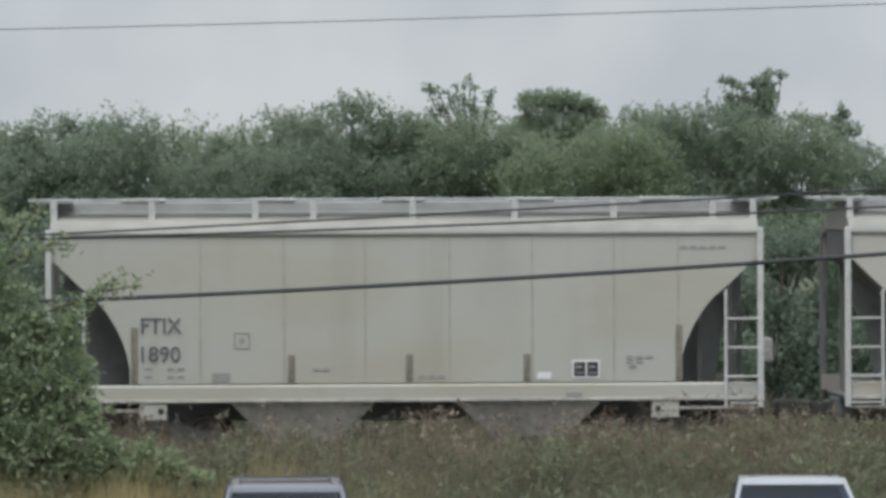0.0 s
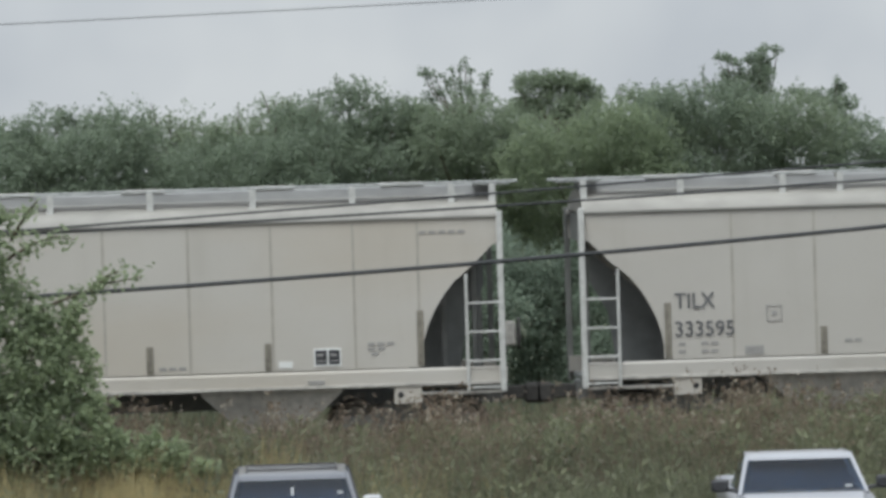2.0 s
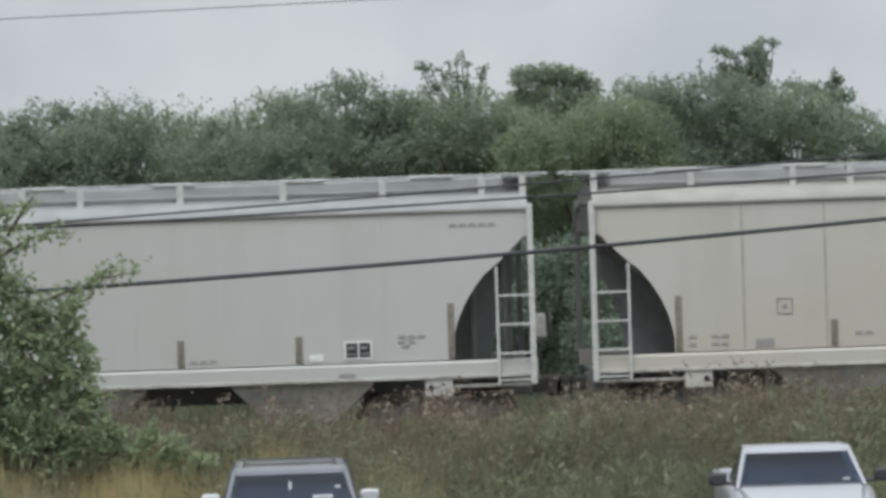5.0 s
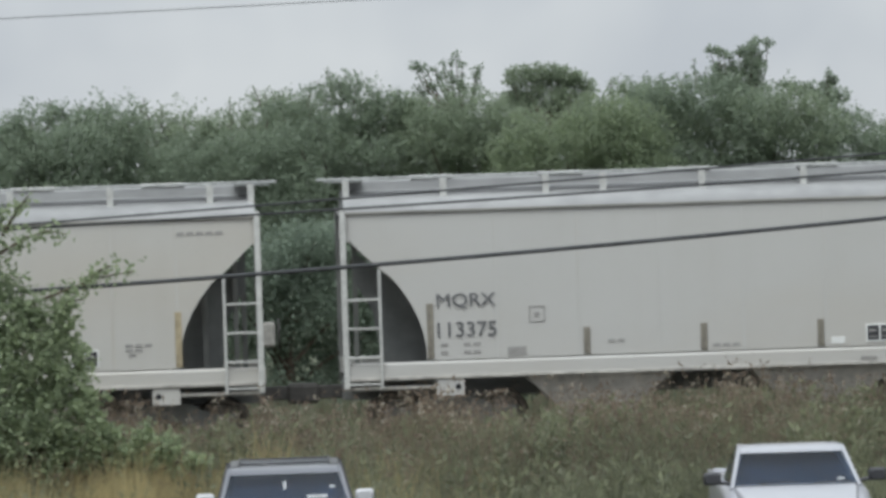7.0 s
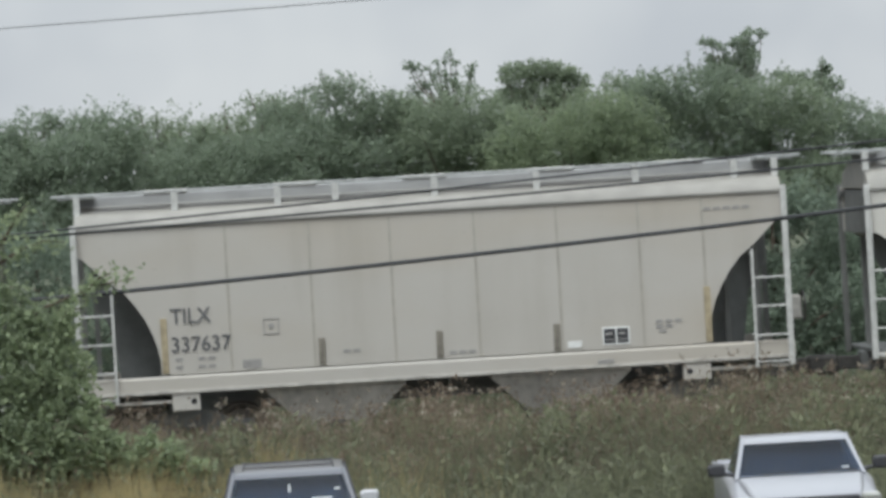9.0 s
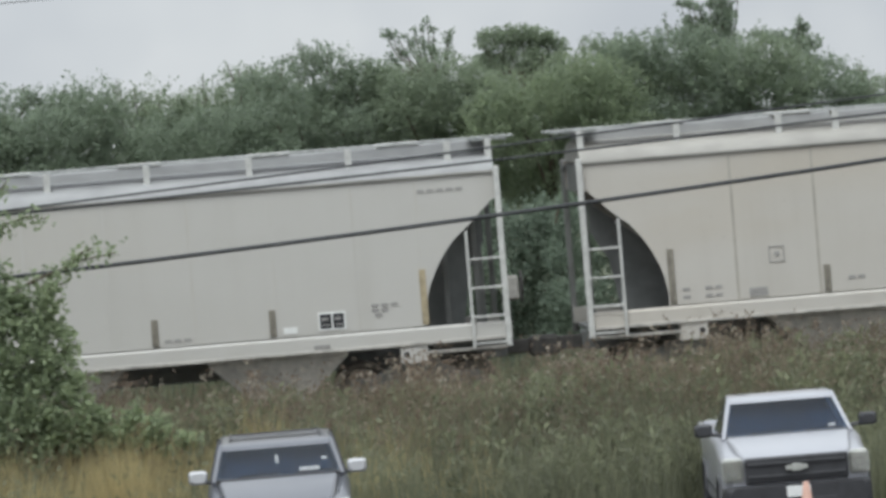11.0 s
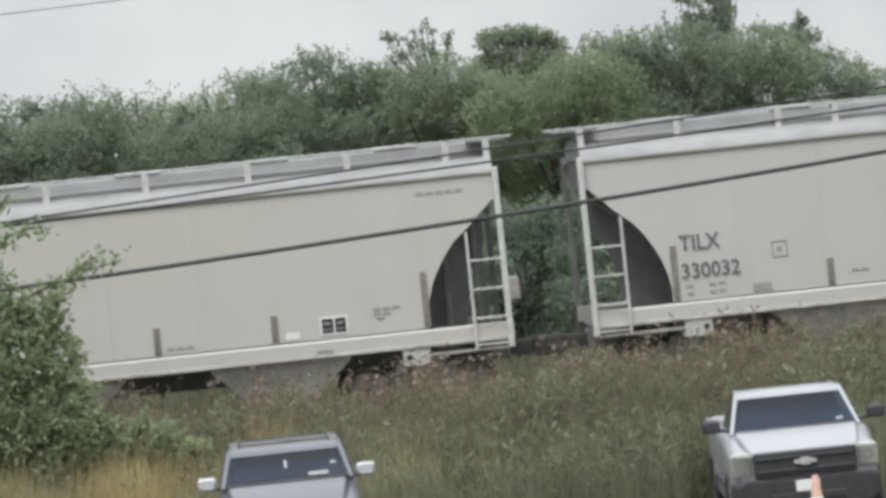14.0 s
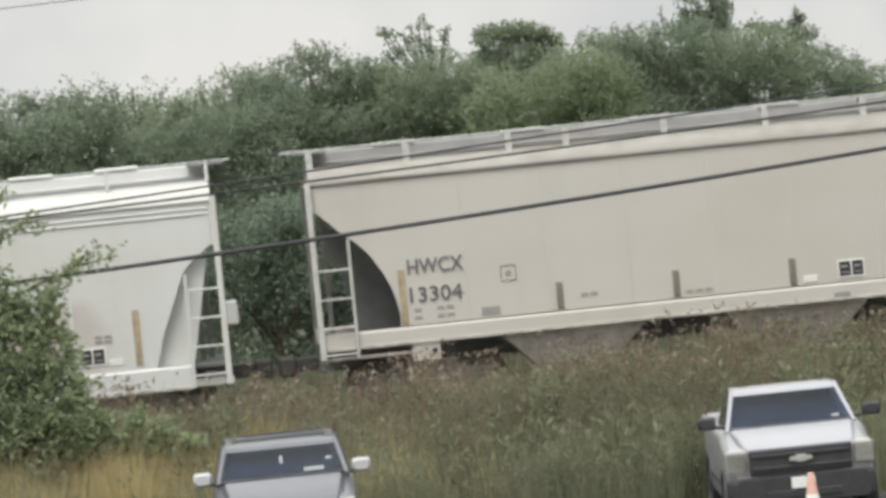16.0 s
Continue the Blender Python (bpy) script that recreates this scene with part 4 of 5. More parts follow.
for i, (x, y, top, w, leaf, mat, sp) in enumerate(TREES):
    tone = "sunlit green" if mat is LEAF_LIGHT else "dark green" if mat is LEAF_DARK else "dull green"
    tree("tree", f"{tone} leafy tree in the hedge behind the railway", "tree", x, y, top, w, leaf, mat, 40 + i, 950 if -8 < x < 17 else 280, low=4.3, sprigs=sp)
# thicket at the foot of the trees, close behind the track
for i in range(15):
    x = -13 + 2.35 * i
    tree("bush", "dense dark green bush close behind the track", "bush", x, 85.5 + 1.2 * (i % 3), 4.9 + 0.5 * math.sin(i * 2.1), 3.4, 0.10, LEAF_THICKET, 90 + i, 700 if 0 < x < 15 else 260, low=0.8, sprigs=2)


def open_tree(label, x, y, fork, tufts, material, seed, count=42):
    """A thin tree whose branches end in separate leaf tufts: (offset along x, height, size)."""
    g = np.random.default_rng(seed)
    z0 = ground_height(x, y) - 0.05
    t = thing("tree", label, "tree", "trees and bushes along the railway", at=(x, y, z0))
    fork -= z0
    part("trunk", Shape().tube([(0, 0, 0), (0.05, 0, fork * 0.55), (0, 0, fork)], [0.11, 0.08, 0.045], 8), BARK, t)
    spots, out = [], []
    for dx, z, r in tufts:
        end = Vector((dx, g.uniform(-0.15, 0.15), z - z0))
        foot = Vector((dx * 0.25, 0, fork - 0.2))
        bend = foot.lerp(end, 0.6) + Vector((dx * 0.08, 0, -0.08))
        part("limb", Shape().tube([foot, bend, end], [0.022, 0.014, 0.006], 5), BARK, t)
        n = int(count * (r / 0.1) ** 1.6)
        d = g.normal(0, 1, (n, 3))
        d /= np.linalg.norm(d, axis=1)[:, None]
        spots.append(np.array(end) + d * r * g.random((n, 1)) ** 0.5 * np.array([1.15, 1, 0.85]))
        out.append(d * 0.5)
        # leaves down the branch
        u = g.uniform(0.1, 1, (14, 1))
        spots.append(np.array(bend) * (1 - u) + np.array(end) * u + g.normal(0, 0.03, (14, 3)))
        out.append(g.normal(0, 0.6, (14, 3)))
    spots, out = np.concatenate(spots), np.concatenate(out)
    part("crown", leaves("crown", spots, 0.085 * g.uniform(0.6, 1.3, len(spots)), out, 0.55, 0.2, seed), material, t)


open_tree("thin open-branched tree rising above the hedge", 5.0, 94.6, 7.2,
          [(-0.98, 8.02, 0.10), (-0.86, 8.0, 0.11), (-0.71, 7.93, 0.08), (-0.53, 7.92, 0.07), (-0.37, 8.04, 0.06), (-0.21, 8.06, 0.07), (-0.09, 8.21, 0.09), (0.04, 8.03, 0.08), (0.35, 7.90, 0.11), (0.33, 7.76, 0.09),
           (-0.42, 7.78, 0.10), (-0.22, 7.76, 0.11), (-0.05, 7.64, 0.12), (0.05, 7.54, 0.12), (-0.60, 7.60, 0.14), (-0.85, 7.49, 0.16), (0.3, 7.5, 0.12), (-0.3, 7.5, 0.16)], LEAF_DARK, 7)
open_tree("ragged tree with one branch reaching sideways over the hedge", 11.0, 94.4, 7.0,
          [(-0.78, 8.15, 0.09), (-0.66, 8.14, 0.08), (-0.54, 8.08, 0.09), (-0.40, 8.01, 0.08), (-0.17, 8.05, 0.08), (-0.05, 8.12, 0.12), (0.07, 8.17, 0.13), (0.20, 8.30, 0.10), (0.45, 8.25, 0.10), (0.27, 8.05, 0.07), (0.05, 7.94, 0.16),
           (0.22, 7.88, 0.15), (0.18, 7.74, 0.17), (-0.06, 7.76, 0.17), (-0.33, 7.83, 0.12), (-0.64, 7.79, 0.12), (-0.62, 7.62, 0.16), (-0.30, 7.64, 0.16), (0.07, 7.60, 0.22), (-0.35, 7.42, 0.24), (0.1, 7.35, 0.26)], LEAF_DARK, 17, 70)
open_tree("slim tree with a pointed tip in the hedge", 12.5, 94.4, 6.9,
          [(0.18, 7.60, 0.05), (0.24, 7.50, 0.09), (0.29, 7.44, 0.10), (0.20, 7.34, 0.15), (-0.1, 7.25, 0.22), (-0.45, 7.30, 0.18), (-0.75, 7.38, 0.12), (0.4, 7.10, 0.2), (0.1, 7.05, 0.25)], LEAF_DARK, 18, 70)
open_tree("round-topped dark tree standing a little above the hedge", 6.9, 95.8, 7.0,
          [(-0.78, 7.80, 0.14), (-0.55, 7.82, 0.20), (-0.25, 7.83, 0.23), (0.08, 7.83, 0.23), (0.38, 7.77, 0.22), (0.66, 7.68, 0.18), (-0.80, 7.62, 0.13), (-0.45, 7.66, 0.22), (-0.10, 7.66, 0.24), (0.25, 7.62, 0.24), (0.55, 7.56, 0.22), (0.88, 7.50, 0.16),
           (-0.62, 7.45, 0.16), (-0.2, 7.44, 0.18), (0.3, 7.38, 0.16), (0.8, 7.34, 0.2), (-0.75, 7.25, 0.26), (-0.35, 7.22, 0.28), (0.1, 7.2, 0.28), (0.6, 7.15, 0.3)], LEAF, 19, 75)


def near_bush(label, x, y, lumps, branches, seed, leaf=0.10, density=3800):
    """A broad bush of lumps, with single branches that reach out of it."""
    g = np.random.default_rng(seed)
    z0 = ground_height(x, y) - 0.05
    t = thing("bush", label, "bush", "trees and bushes along the railway", at=(x, y, z0))
    blobs = [(bx - x, by - y, bz - z0, r, r * 0.9) for bx, by, bz, r in lumps]
    for bx, by, bz, r, _ in blobs:
        part("stem", Shape().tube([(0.25 * bx, 0, 0), (bx * 0.6, by * 0.5, bz * 0.6), (bx, by, bz)], [0.06, 0.04, 0.015], 6), BARK, t)
    spots, out = crown_points(blobs, density, g, -0.3)
    # shoots that stand out of the lumps
    for bx, by, bz, r, _ in blobs:
        for k in range(5):
            a, b = g.uniform(-0.4, math.pi + 0.4), g.uniform(-0.5, 0.1)
            way = np.array([math.cos(a), b, math.sin(a)])
            foot = np.array([bx, by, bz]) + way * r * 0.75
            end = foot + way * g.uniform(0.25, 0.5) * (0.6 + r * 0.5) + np.array([0, 0, -0.05])
            part("shoot", Shape().tube([foot, (foot + end) / 2, end], [0.012, 0.008, 0.004], 5), BARK, t)
            u = g.random(46)[:, None]
            spots = np.concatenate([spots, foot + (end - foot) * u + g.normal(0, 0.055, (46, 3))])
            out = np.concatenate([out, g.normal(0, 0.6, (46, 3)) + way * 0.5])
    for path in branches:
        pts = [Vector((a - x, b - y, c - z0)) for a, b, c in path]
        part("branch", Shape().tube(pts, [0.03 - 0.022 * i / (len(pts) - 1) for i in range(len(pts))], 6), BARK, t)
        for a, b in zip(pts, pts[1:]):
            m = int((b - a).length * 120)
            u = g.random(m)[:, None]
            q = np.array(a) + (np.array(b) - np.array(a)) * u
            q += g.normal(0, 0.075, (m, 3)) * (0.6 + np.sin(u * 13) ** 2)
            spots = np.concatenate([spots, q])
            out = np.concatenate([out, g.normal(0, 0.7, (m, 3))])
    part("foliage", leaves("foliage", spots, leaf * g.uniform(0.6, 1.4, len(spots)), out, 0.6, 0.25, seed), LEAF_BUSH, t)


near_bush("broad green leafy bush beside the railway bank", -3.4, 69.2,
          [(-4.0, 69.3, 5.15, 0.55), (-4.6, 69.4, 5.3, 0.8), (-5.4, 69.5, 5.0, 0.9), (-3.75, 69.2, 4.4, 0.40), (-4.4, 69.2, 4.2, 0.7), (-3.3, 69.1, 3.75, 0.42), (-3.8, 69.0, 3.4, 0.65), (-2.75, 69.0, 3.55, 0.42),
           (-2.5, 69.0, 3.12, 0.36), (-3.0, 68.9, 2.9, 0.6), (-2.42, 68.9, 2.70, 0.33), (-3.7, 68.8, 2.4, 0.7), (-2.6, 68.8, 2.25, 0.5), (-3.2, 68.7, 1.75, 0.6), (-2.3, 68.8, 1.85, 0.42),
           (-4.6, 68.9, 3.0, 1.0), (-5.6, 69.0, 3.6, 1.1), (-4.8, 68.8, 1.8, 0.9), (-6.4, 69.2, 2.6, 1.1), (-1.75, 68.8, 1.75, 0.30), (-1.3, 68.9, 1.62, 0.26), (-0.8, 68.9, 1.5, 0.22)],
          [[(-3.0, 69.1, 3.95), (-2.45, 69.0, 4.15), (-1.95, 68.95, 4.32), (-1.42, 68.9, 4.40)], [(-2.2, 69.0, 4.20), (-1.9, 68.9, 4.45), (-1.75, 68.9, 4.50)],
           [(-3.5, 69.2, 4.7), (-3.05, 69.1, 4.95), (-2.72, 69.0, 5.05), (-2.42, 69.0, 5.0)], [(-3.4, 69.2, 5.0), (-3.15, 69.1, 5.4), (-2.95, 69.0, 5.62)], [(-2.6, 69.0, 3.95), (-2.2, 69.0, 4.0)]], 21)
near_bush("dark green bush at the far end of the weedy bank", 12.2, 71.5,
          [(12.0, 71.4, 2.2, 0.6), (12.6, 71.5, 2.7, 0.8), (11.6, 71.2, 1.7, 0.5), (13.4, 71.5, 2.4, 0.9), (11.9, 71.0, 1.5, 0.55)], [[(11.9, 71.3, 2.4), (11.5, 71.2, 2.9)]], 23, 0.09, 3500)


# ---- weeds on the bank ----
def patch(g, n, x0, x1, y0, y1, power=1.0):
    x = g.uniform(x0, x1, n)
    y = y0 + (y1 - y0) * g.random(n) ** power
    return np.stack([x, y, [ground_height(a, b) - 0.03 for a, b in zip(x, y)]], 1)


def weeds():
    g = np.random.default_rng(11)
    hill = lambda p: 1 + 0.42 * np.sin(p[:, 0] * 1.9 + np.sin(p[:, 1] * 1.3) * 2) * np.sin(p[:, 1] * 1.7 + p[:, 0] * 0.6)
    trim = lambda p: 1 - (0.30 - 0.20 * np.clip((p[:, 0] - 5.5) / 3.5, 0, 1)) * np.clip((p[:, 1] - 70.0) / 2.5, 0, 1)
    p = patch(g, 60000, -5, 13, 66.4, 73.9)
    front = patch(g, 9000, -5, 13, 64.4, 66.4)
    front = front[(front[:, 1] > 65.9) | (front[:, 0] < 6.4) | (front[:, 0] > 9.0)]
    p = np.concatenate([p, front])
    me, _ = blades("green_weeds", p, trim(p) * hill(p) * g.uniform(0.4, 1.15, len(p)), g.uniform(0.007, 0.022, len(p)), 0.35, 1)
    tagged(part("green_weeds", me, WEED_GREEN), "tall olive green weeds covering the railway bank", "weeds", kind="stuff")
    p = patch(g, 22000, -5, 13, 67.6, 74.0, 0.75)
    me, tip = blades("dry_weeds", p, trim(p) * hill(p) * (0.45 + 1.05 * g.random(len(p)) ** 1.7), g.uniform(0.006, 0.018, len(p)), 0.28, 2)
    tagged(part("dry_weeds", me, WEED_BROWN), "dry brown weed stalks on the railway bank", "weeds", kind="stuff")
    # broad weed leaves and seed heads at many heights
    p = patch(g, 42000, -5, 13, 64.6, 74.0)
    p = p[(p[:, 1] > 65.9) | (p[:, 0] < 6.4) | (p[:, 0] > 9.0)]
    p[:, 2] += trim(p) * hill(p) * g.uniform(0.2, 1.0, len(p))
    me = leaves("weed_leaves", p, g.uniform(0.05, 0.16, len(p)), g.normal(0, 0.4, p.shape) + np.array([0, 0, 1.1]), 0.25, 0.1, 3)
    tagged(part("weed_leaves", me, WEED_GREEN), "narrow olive leaves of the tall weeds", "weeds", kind="stuff")
    k = g.choice(len(tip), 7000, replace=False)
    q = np.repeat(tip[k], 3, 0) + g.normal(0, 0.03, (21000, 3))
    me = leaves("seed_heads", q, g.uniform(0.03, 0.08, len(q)), g.normal(0, 0.5, q.shape) + np.array([0, 0, 0.6]), 0.5, 0, 4)
    tagged(part("seed_heads", me, DOCK), "brown seed heads on dry weed stalks", "weeds", kind="stuff")
    k = g.choice(len(tip), 520, replace=False)
    q = np.repeat(tip[k], 6, 0) + g.normal(0, 0.024, (3120, 3))
    me = leaves("flower_heads", q, g.uniform(0.03, 0.05, len(q)), g.normal(0, 0.7, q.shape), 0.8, 0, 5)
    tagged(part("flower_heads", me, SEED_PALE), "pale flower and seed heads among the weeds", "weeds", kind="stuff")
    # tall leafy weeds in loose groups
    p = patch(g, 1700, -5, 13, 64.8, 73.9, 0.8)
    p = p[(p[:, 1] > 65.9) | (p[:, 0] < 6.4) | (p[:, 0] > 9.0)]
    p = p[0.25 * np.clip(p[:, 0] - 5, -2, 2) + np.sin(p[:, 0] * 1.3 + 1.0) + np.sin(p[:, 1] * 2.1 + p[:, 0] * 0.8) + g.normal(0, 0.7, len(p)) > -0.4]
    me, top = blades("tall_weeds", p, trim(p) * g.uniform(0.75, 1.45, len(p)), g.uniform(0.012, 0.024, len(p)), 0.2, 14)
    tagged(part("tall_weeds", me, WEED_TALL), "tall green weed stems on the railway bank", "weeds", kind="stuff")
    u = g.uniform(0.25, 1.0, (len(p) * 26, 1))
    q = np.repeat(p, 26, 0) * (1 - u) + np.repeat(top, 26, 0) * u + g.normal(0, 0.05, (len(p) * 26, 3))
    me = leaves("tall_weed_leaves", q, g.uniform(0.09, 0.22, len(q)), g.normal(0, 0.5, q.shape) + np.array([0, 0, 0.7]), 0.33, 0.1, 15)
    tagged(part("tall_weed_leaves", me, WEED_TALL), "green leaves along the tall weed stems", "weeds", kind="stuff")
    # tall rusty dock stalks, most of them near the track
    p = patch(g, 800, -5, 13, 67.5, 73.9, 0.6)
    me, top = blades("dock_stalks", p, trim(p) * hill(p) * g.uniform(0.8, 1.45, len(p)), g.uniform(0.012, 0.02, len(p)), 0.18, 8)
    tagged(part("dock_stalks", me, DOCK), "tall rusty brown dock stalks near the track", "weeds", kind="stuff")
    u = g.uniform(0.45, 1.0, (len(p) * 16, 1))
    q = np.repeat(p, 16, 0) * (1 - u) + np.repeat(top, 16, 0) * u + g.normal(0, 0.025, (len(p) * 16, 3))
    me = leaves("dock_seeds", q, g.uniform(0.04, 0.09, len(q)), g.normal(0, 0.5, q.shape) + np.array([0, 0, 0.5]), 0.5, 0, 9)
    tagged(part("dock_seeds", me, DOCK), "rusty brown seeds along the dock stalks", "weeds", kind="stuff")
    # branched dry stalks in loose stands along the top of the bank
    p = patch(g, 1000, -3, 13, 70.6, 74.0, 0.7)
    p = p[np.sin(p[:, 0] * 2.3 + 0.6) + np.sin(p[:, 0] * 5.1 + p[:, 1]) + 0.12 * (p[:, 0] - 5) + g.normal(0, 0.6, len(p)) > 0.1]
    me, top = blades("dry_stalks", p, g.uniform(0.65, 1.3, len(p)), g.uniform(0.012, 0.020, len(p)), 0.14, 31)
    tagged(part("dry_stalks", me, WEED_BROWN), "branched dry stalks along the top of the bank", "weeds", kind="stuff")
    u = g.uniform(0.5, 0.95, (len(p) * 6, 1))
    q = np.repeat(p, 6, 0) * (1 - u) + np.repeat(top, 6, 0) * u
    me, twig = blades("dry_twigs", q, g.uniform(0.14, 0.34, len(q)), g.uniform(0.006, 0.010, len(q)), 0.8, 32)
    tagged(part("dry_twigs", me, WEED_BROWN), "side twigs of the dry stalks", "weeds", kind="stuff")
    q = np.repeat(twig, 4, 0) + g.normal(0, 0.03, (len(twig) * 4, 3))
    me = leaves("dry_heads", q, g.uniform(0.03, 0.075, len(q)), g.normal(0, 0.6, q.shape) + np.array([0, 0, 0.4]), 0.55, 0, 33)
    tagged(part("dry_heads", me, DOCK), "brown seed heads on the branched stalks", "weeds", kind="stuff")
    q = np.repeat(twig[::6], 7, 0) + g.normal(0, 0.024, (len(twig[::6]) * 7, 3))
    me = leaves("pale_heads", q, g.uniform(0.03, 0.06, len(q)), g.normal(0, 0.7, q.shape), 0.8, 0, 34)
    tagged(part("pale_heads", me, SEED_PALE), "pale fluffy seed heads on the dry stalks", "weeds", kind="stuff")
    # low leafy clumps scattered through the bank
    seats = patch(g, 95, -3, 12.5, 66.6, 73.6)
    seats = seats[(np.abs(seats[:, 0] - 7.7) > 1.3) | (seats[:, 1] > 67.5)]
    mounds = [(x, y, z + r * 0.7, r, r * g.uniform(0.9, 1.6)) for (x, y, z), r in zip(seats, g.uniform(0.14, 0.36, len(seats)))]
    spots, out = crown_points(mounds, 1500, g, -0.6)
    me = leaves("weed_clumps", spots, g.uniform(0.05, 0.12, len(spots)), out * 0.5 + np.array([0, 0, 0.4]), 0.45, 0.1, 35)
    tagged(part("weed_clumps", me, CLUMP_GREEN), "dark olive leafy clumps among the weeds", "weeds", kind="stuff")
    # golden grass in front of the bush
    p = patch(g, 56000, -6, 4.0, 65.2, 69.4)
    p = p[g.random(len(p)) < np.clip((2.6 - p[:, 0]) / 4.2, 0.05, 1.0) * (0.55 + 0.45 * np.sin(p[:, 0] * 4 + p[:, 1] * 2))]
    me, _ = blades("golden_grass", p, g.uniform(0.6, 1.0, len(p)) * (1.1 + 0.75 * g.random(len(p)) ** 2) * (1 + 0.12 * np.sin(p[:, 0] * 3.1)), g.uniform(0.008, 0.022, len(p)), 0.30, 6)
    tagged(part("golden_grass", me, WEED_GOLD), "dry golden grass in front of the bush", "grass", kind="stuff")
    # growth added between track and thicket to lighten the dark under the train
    p = patch(g, 14000, -8, 17, 79.2, 84.6)
    me, _ = blades("far_weeds", p, g.uniform(0.5, 1.3, len(p)), g.uniform(0.02, 0.05, len(p)), 0.35, 12)
    tagged(part("far_weeds", me, WEED_GREEN), "added weeds between the track and the thicket", "weeds", kind="stuff")
    # thinner growth along the bank on both sides
    p = np.concatenate([patch(g, 8000, -26, -5, 66.4, 74), patch(g, 8000, 13, 34, 66.4, 74)])
    me, _ = blades("bank_weeds", p, g.uniform(0.5, 1.2, len(p)), g.uniform(0.02, 0.06, len(p)), 0.35, 7)
    tagged(part("bank_weeds", me, WEED_GREEN), "weeds along the rest of the railway bank", "weeds", kind="stuff")


weeds()


# ---- parked vehicles ----
SILVER = stuff("silver_vehicle_paint", (0.158, 0.164, 0.186), 0.36, 0.45, vary=0.05, grain=3, coat=0.6)
WHITE_PAINT = stuff("white_vehicle_paint", (0.37, 0.375, 0.405), 0.38, vary=0.03, grain=3, coat=0.6)
MIRROR_SHELL = stuff("pale_mirror_shell", (0.50, 0.50, 0.51), 0.4, vary=0.05, grain=6, coat=0.4)
DASH_CARD = stuff("pale_dash_card", (0.80, 0.82, 0.84), 0.7, vary=0.2, grain=20)
PLASTIC = stuff("black_vehicle_plastic", (0.042, 0.042, 0.046), 0.55, vary=0.2, grain=10)
RUBBER = stuff("tyre_rubber", (0.02, 0.02, 0.02), 0.85, vary=0.2, grain=12)
RIM = stuff("alloy_rim", (0.45, 0.45, 0.46), 0.35, 0.8, vary=0.1, grain=8)
# cabin is blued to stand for sky reflected in the windows
CABIN = stuff("sky_tinted_cabin_trim", (0.04, 0.054, 0.078), 0.8, vary=0.3, grain=5)
CHROME = stuff("bright_chrome", (0.75, 0.75, 0.75), 0.15, 1.0, vary=0.05, grain=5)
LAMP_BOWL = stuff("pale_lamp_housing", (0.44, 0.44, 0.41), 0.4, vary=0.15, grain=14)
ORANGE = stuff("faded_orange_cone", (0.72, 0.45, 0.36), 0.6, vary=0.12, grain=10)


def glass(name, tint, rough=0.02):
    m = bpy.data.materials.new(name)
    m.use_nodes = True
    b = m.node_tree.nodes["Principled BSDF"]
    b.inputs["Base Color"].default_value = (*tint, 1)
    b.inputs["Transmission Weight"].default_value, b.inputs["Roughness"].default_value, b.inputs["IOR"].default_value = 1.0, rough, 1.24
    return m


# the glass tint also carries the blue of the reflected sky
SCREEN = glass("sky_tinted_screen_glass", (0.21, 0.29, 0.41))
LENS = glass("clear_lamp_lens", (0.9, 0.9, 0.88), 0.08)


def ring(y, hw, z0, z1, crown=0.0, r=0.10, n=5):
    """A rounded cross-section at y: half width hw from z0 to z1, top raised by crown in the middle."""
    pts = []
    r = min(r, (z1 - z0) * 0.45, hw * 0.45)
    for cx, cz, a0 in ((hw - r, z1 - r, 0), (-hw + r, z1 - r, 90), (-hw + r, z0 + r, 180), (hw - r, z0 + r, 270)):
        for i in range(n):
            a = radians(a0 + 90 * i / (n - 1))
            x, z = cx + r * math.cos(a), cz + r * math.sin(a)
            if z > (z0 + z1) / 2:
                z += crown * (1 - (x / hw) ** 2)
            pts.append((x, y, z))
    return pts


def level(z, hw, y0, y1, r=0.14, n=5):
    """A rounded plan outline at height z, from y0 (front) to y1."""
    pts = []
    for cx, cy, a0 in ((hw - r, y1 - r, 0), (-hw + r, y1 - r, 90), (-hw + r, y0 + r, 180), (hw - r, y0 + r, 270)):
        for i in range(n):
            a = radians(a0 + 90 * i / (n - 1))
            pts.append((cx + r * math.cos(a), cy + r * math.sin(a), z))
    return pts


def slab(a, b, c, d, thick):
    """A pane through four corners, pushed inwards by its thickness."""
    A, B, C, D = (Vector(p) for p in (a, b, c, d))
    nrm = (B - A).cross(D - A).normalized() * thick
    return Shape().add([A, B, C, D, A + nrm, B + nrm, C + nrm, D + nrm], [(0, 1, 2, 3), (7, 6, 5, 4), (0, 4, 5, 1), (1, 5, 6, 2), (2, 6, 7, 3), (3, 7, 4, 0)])


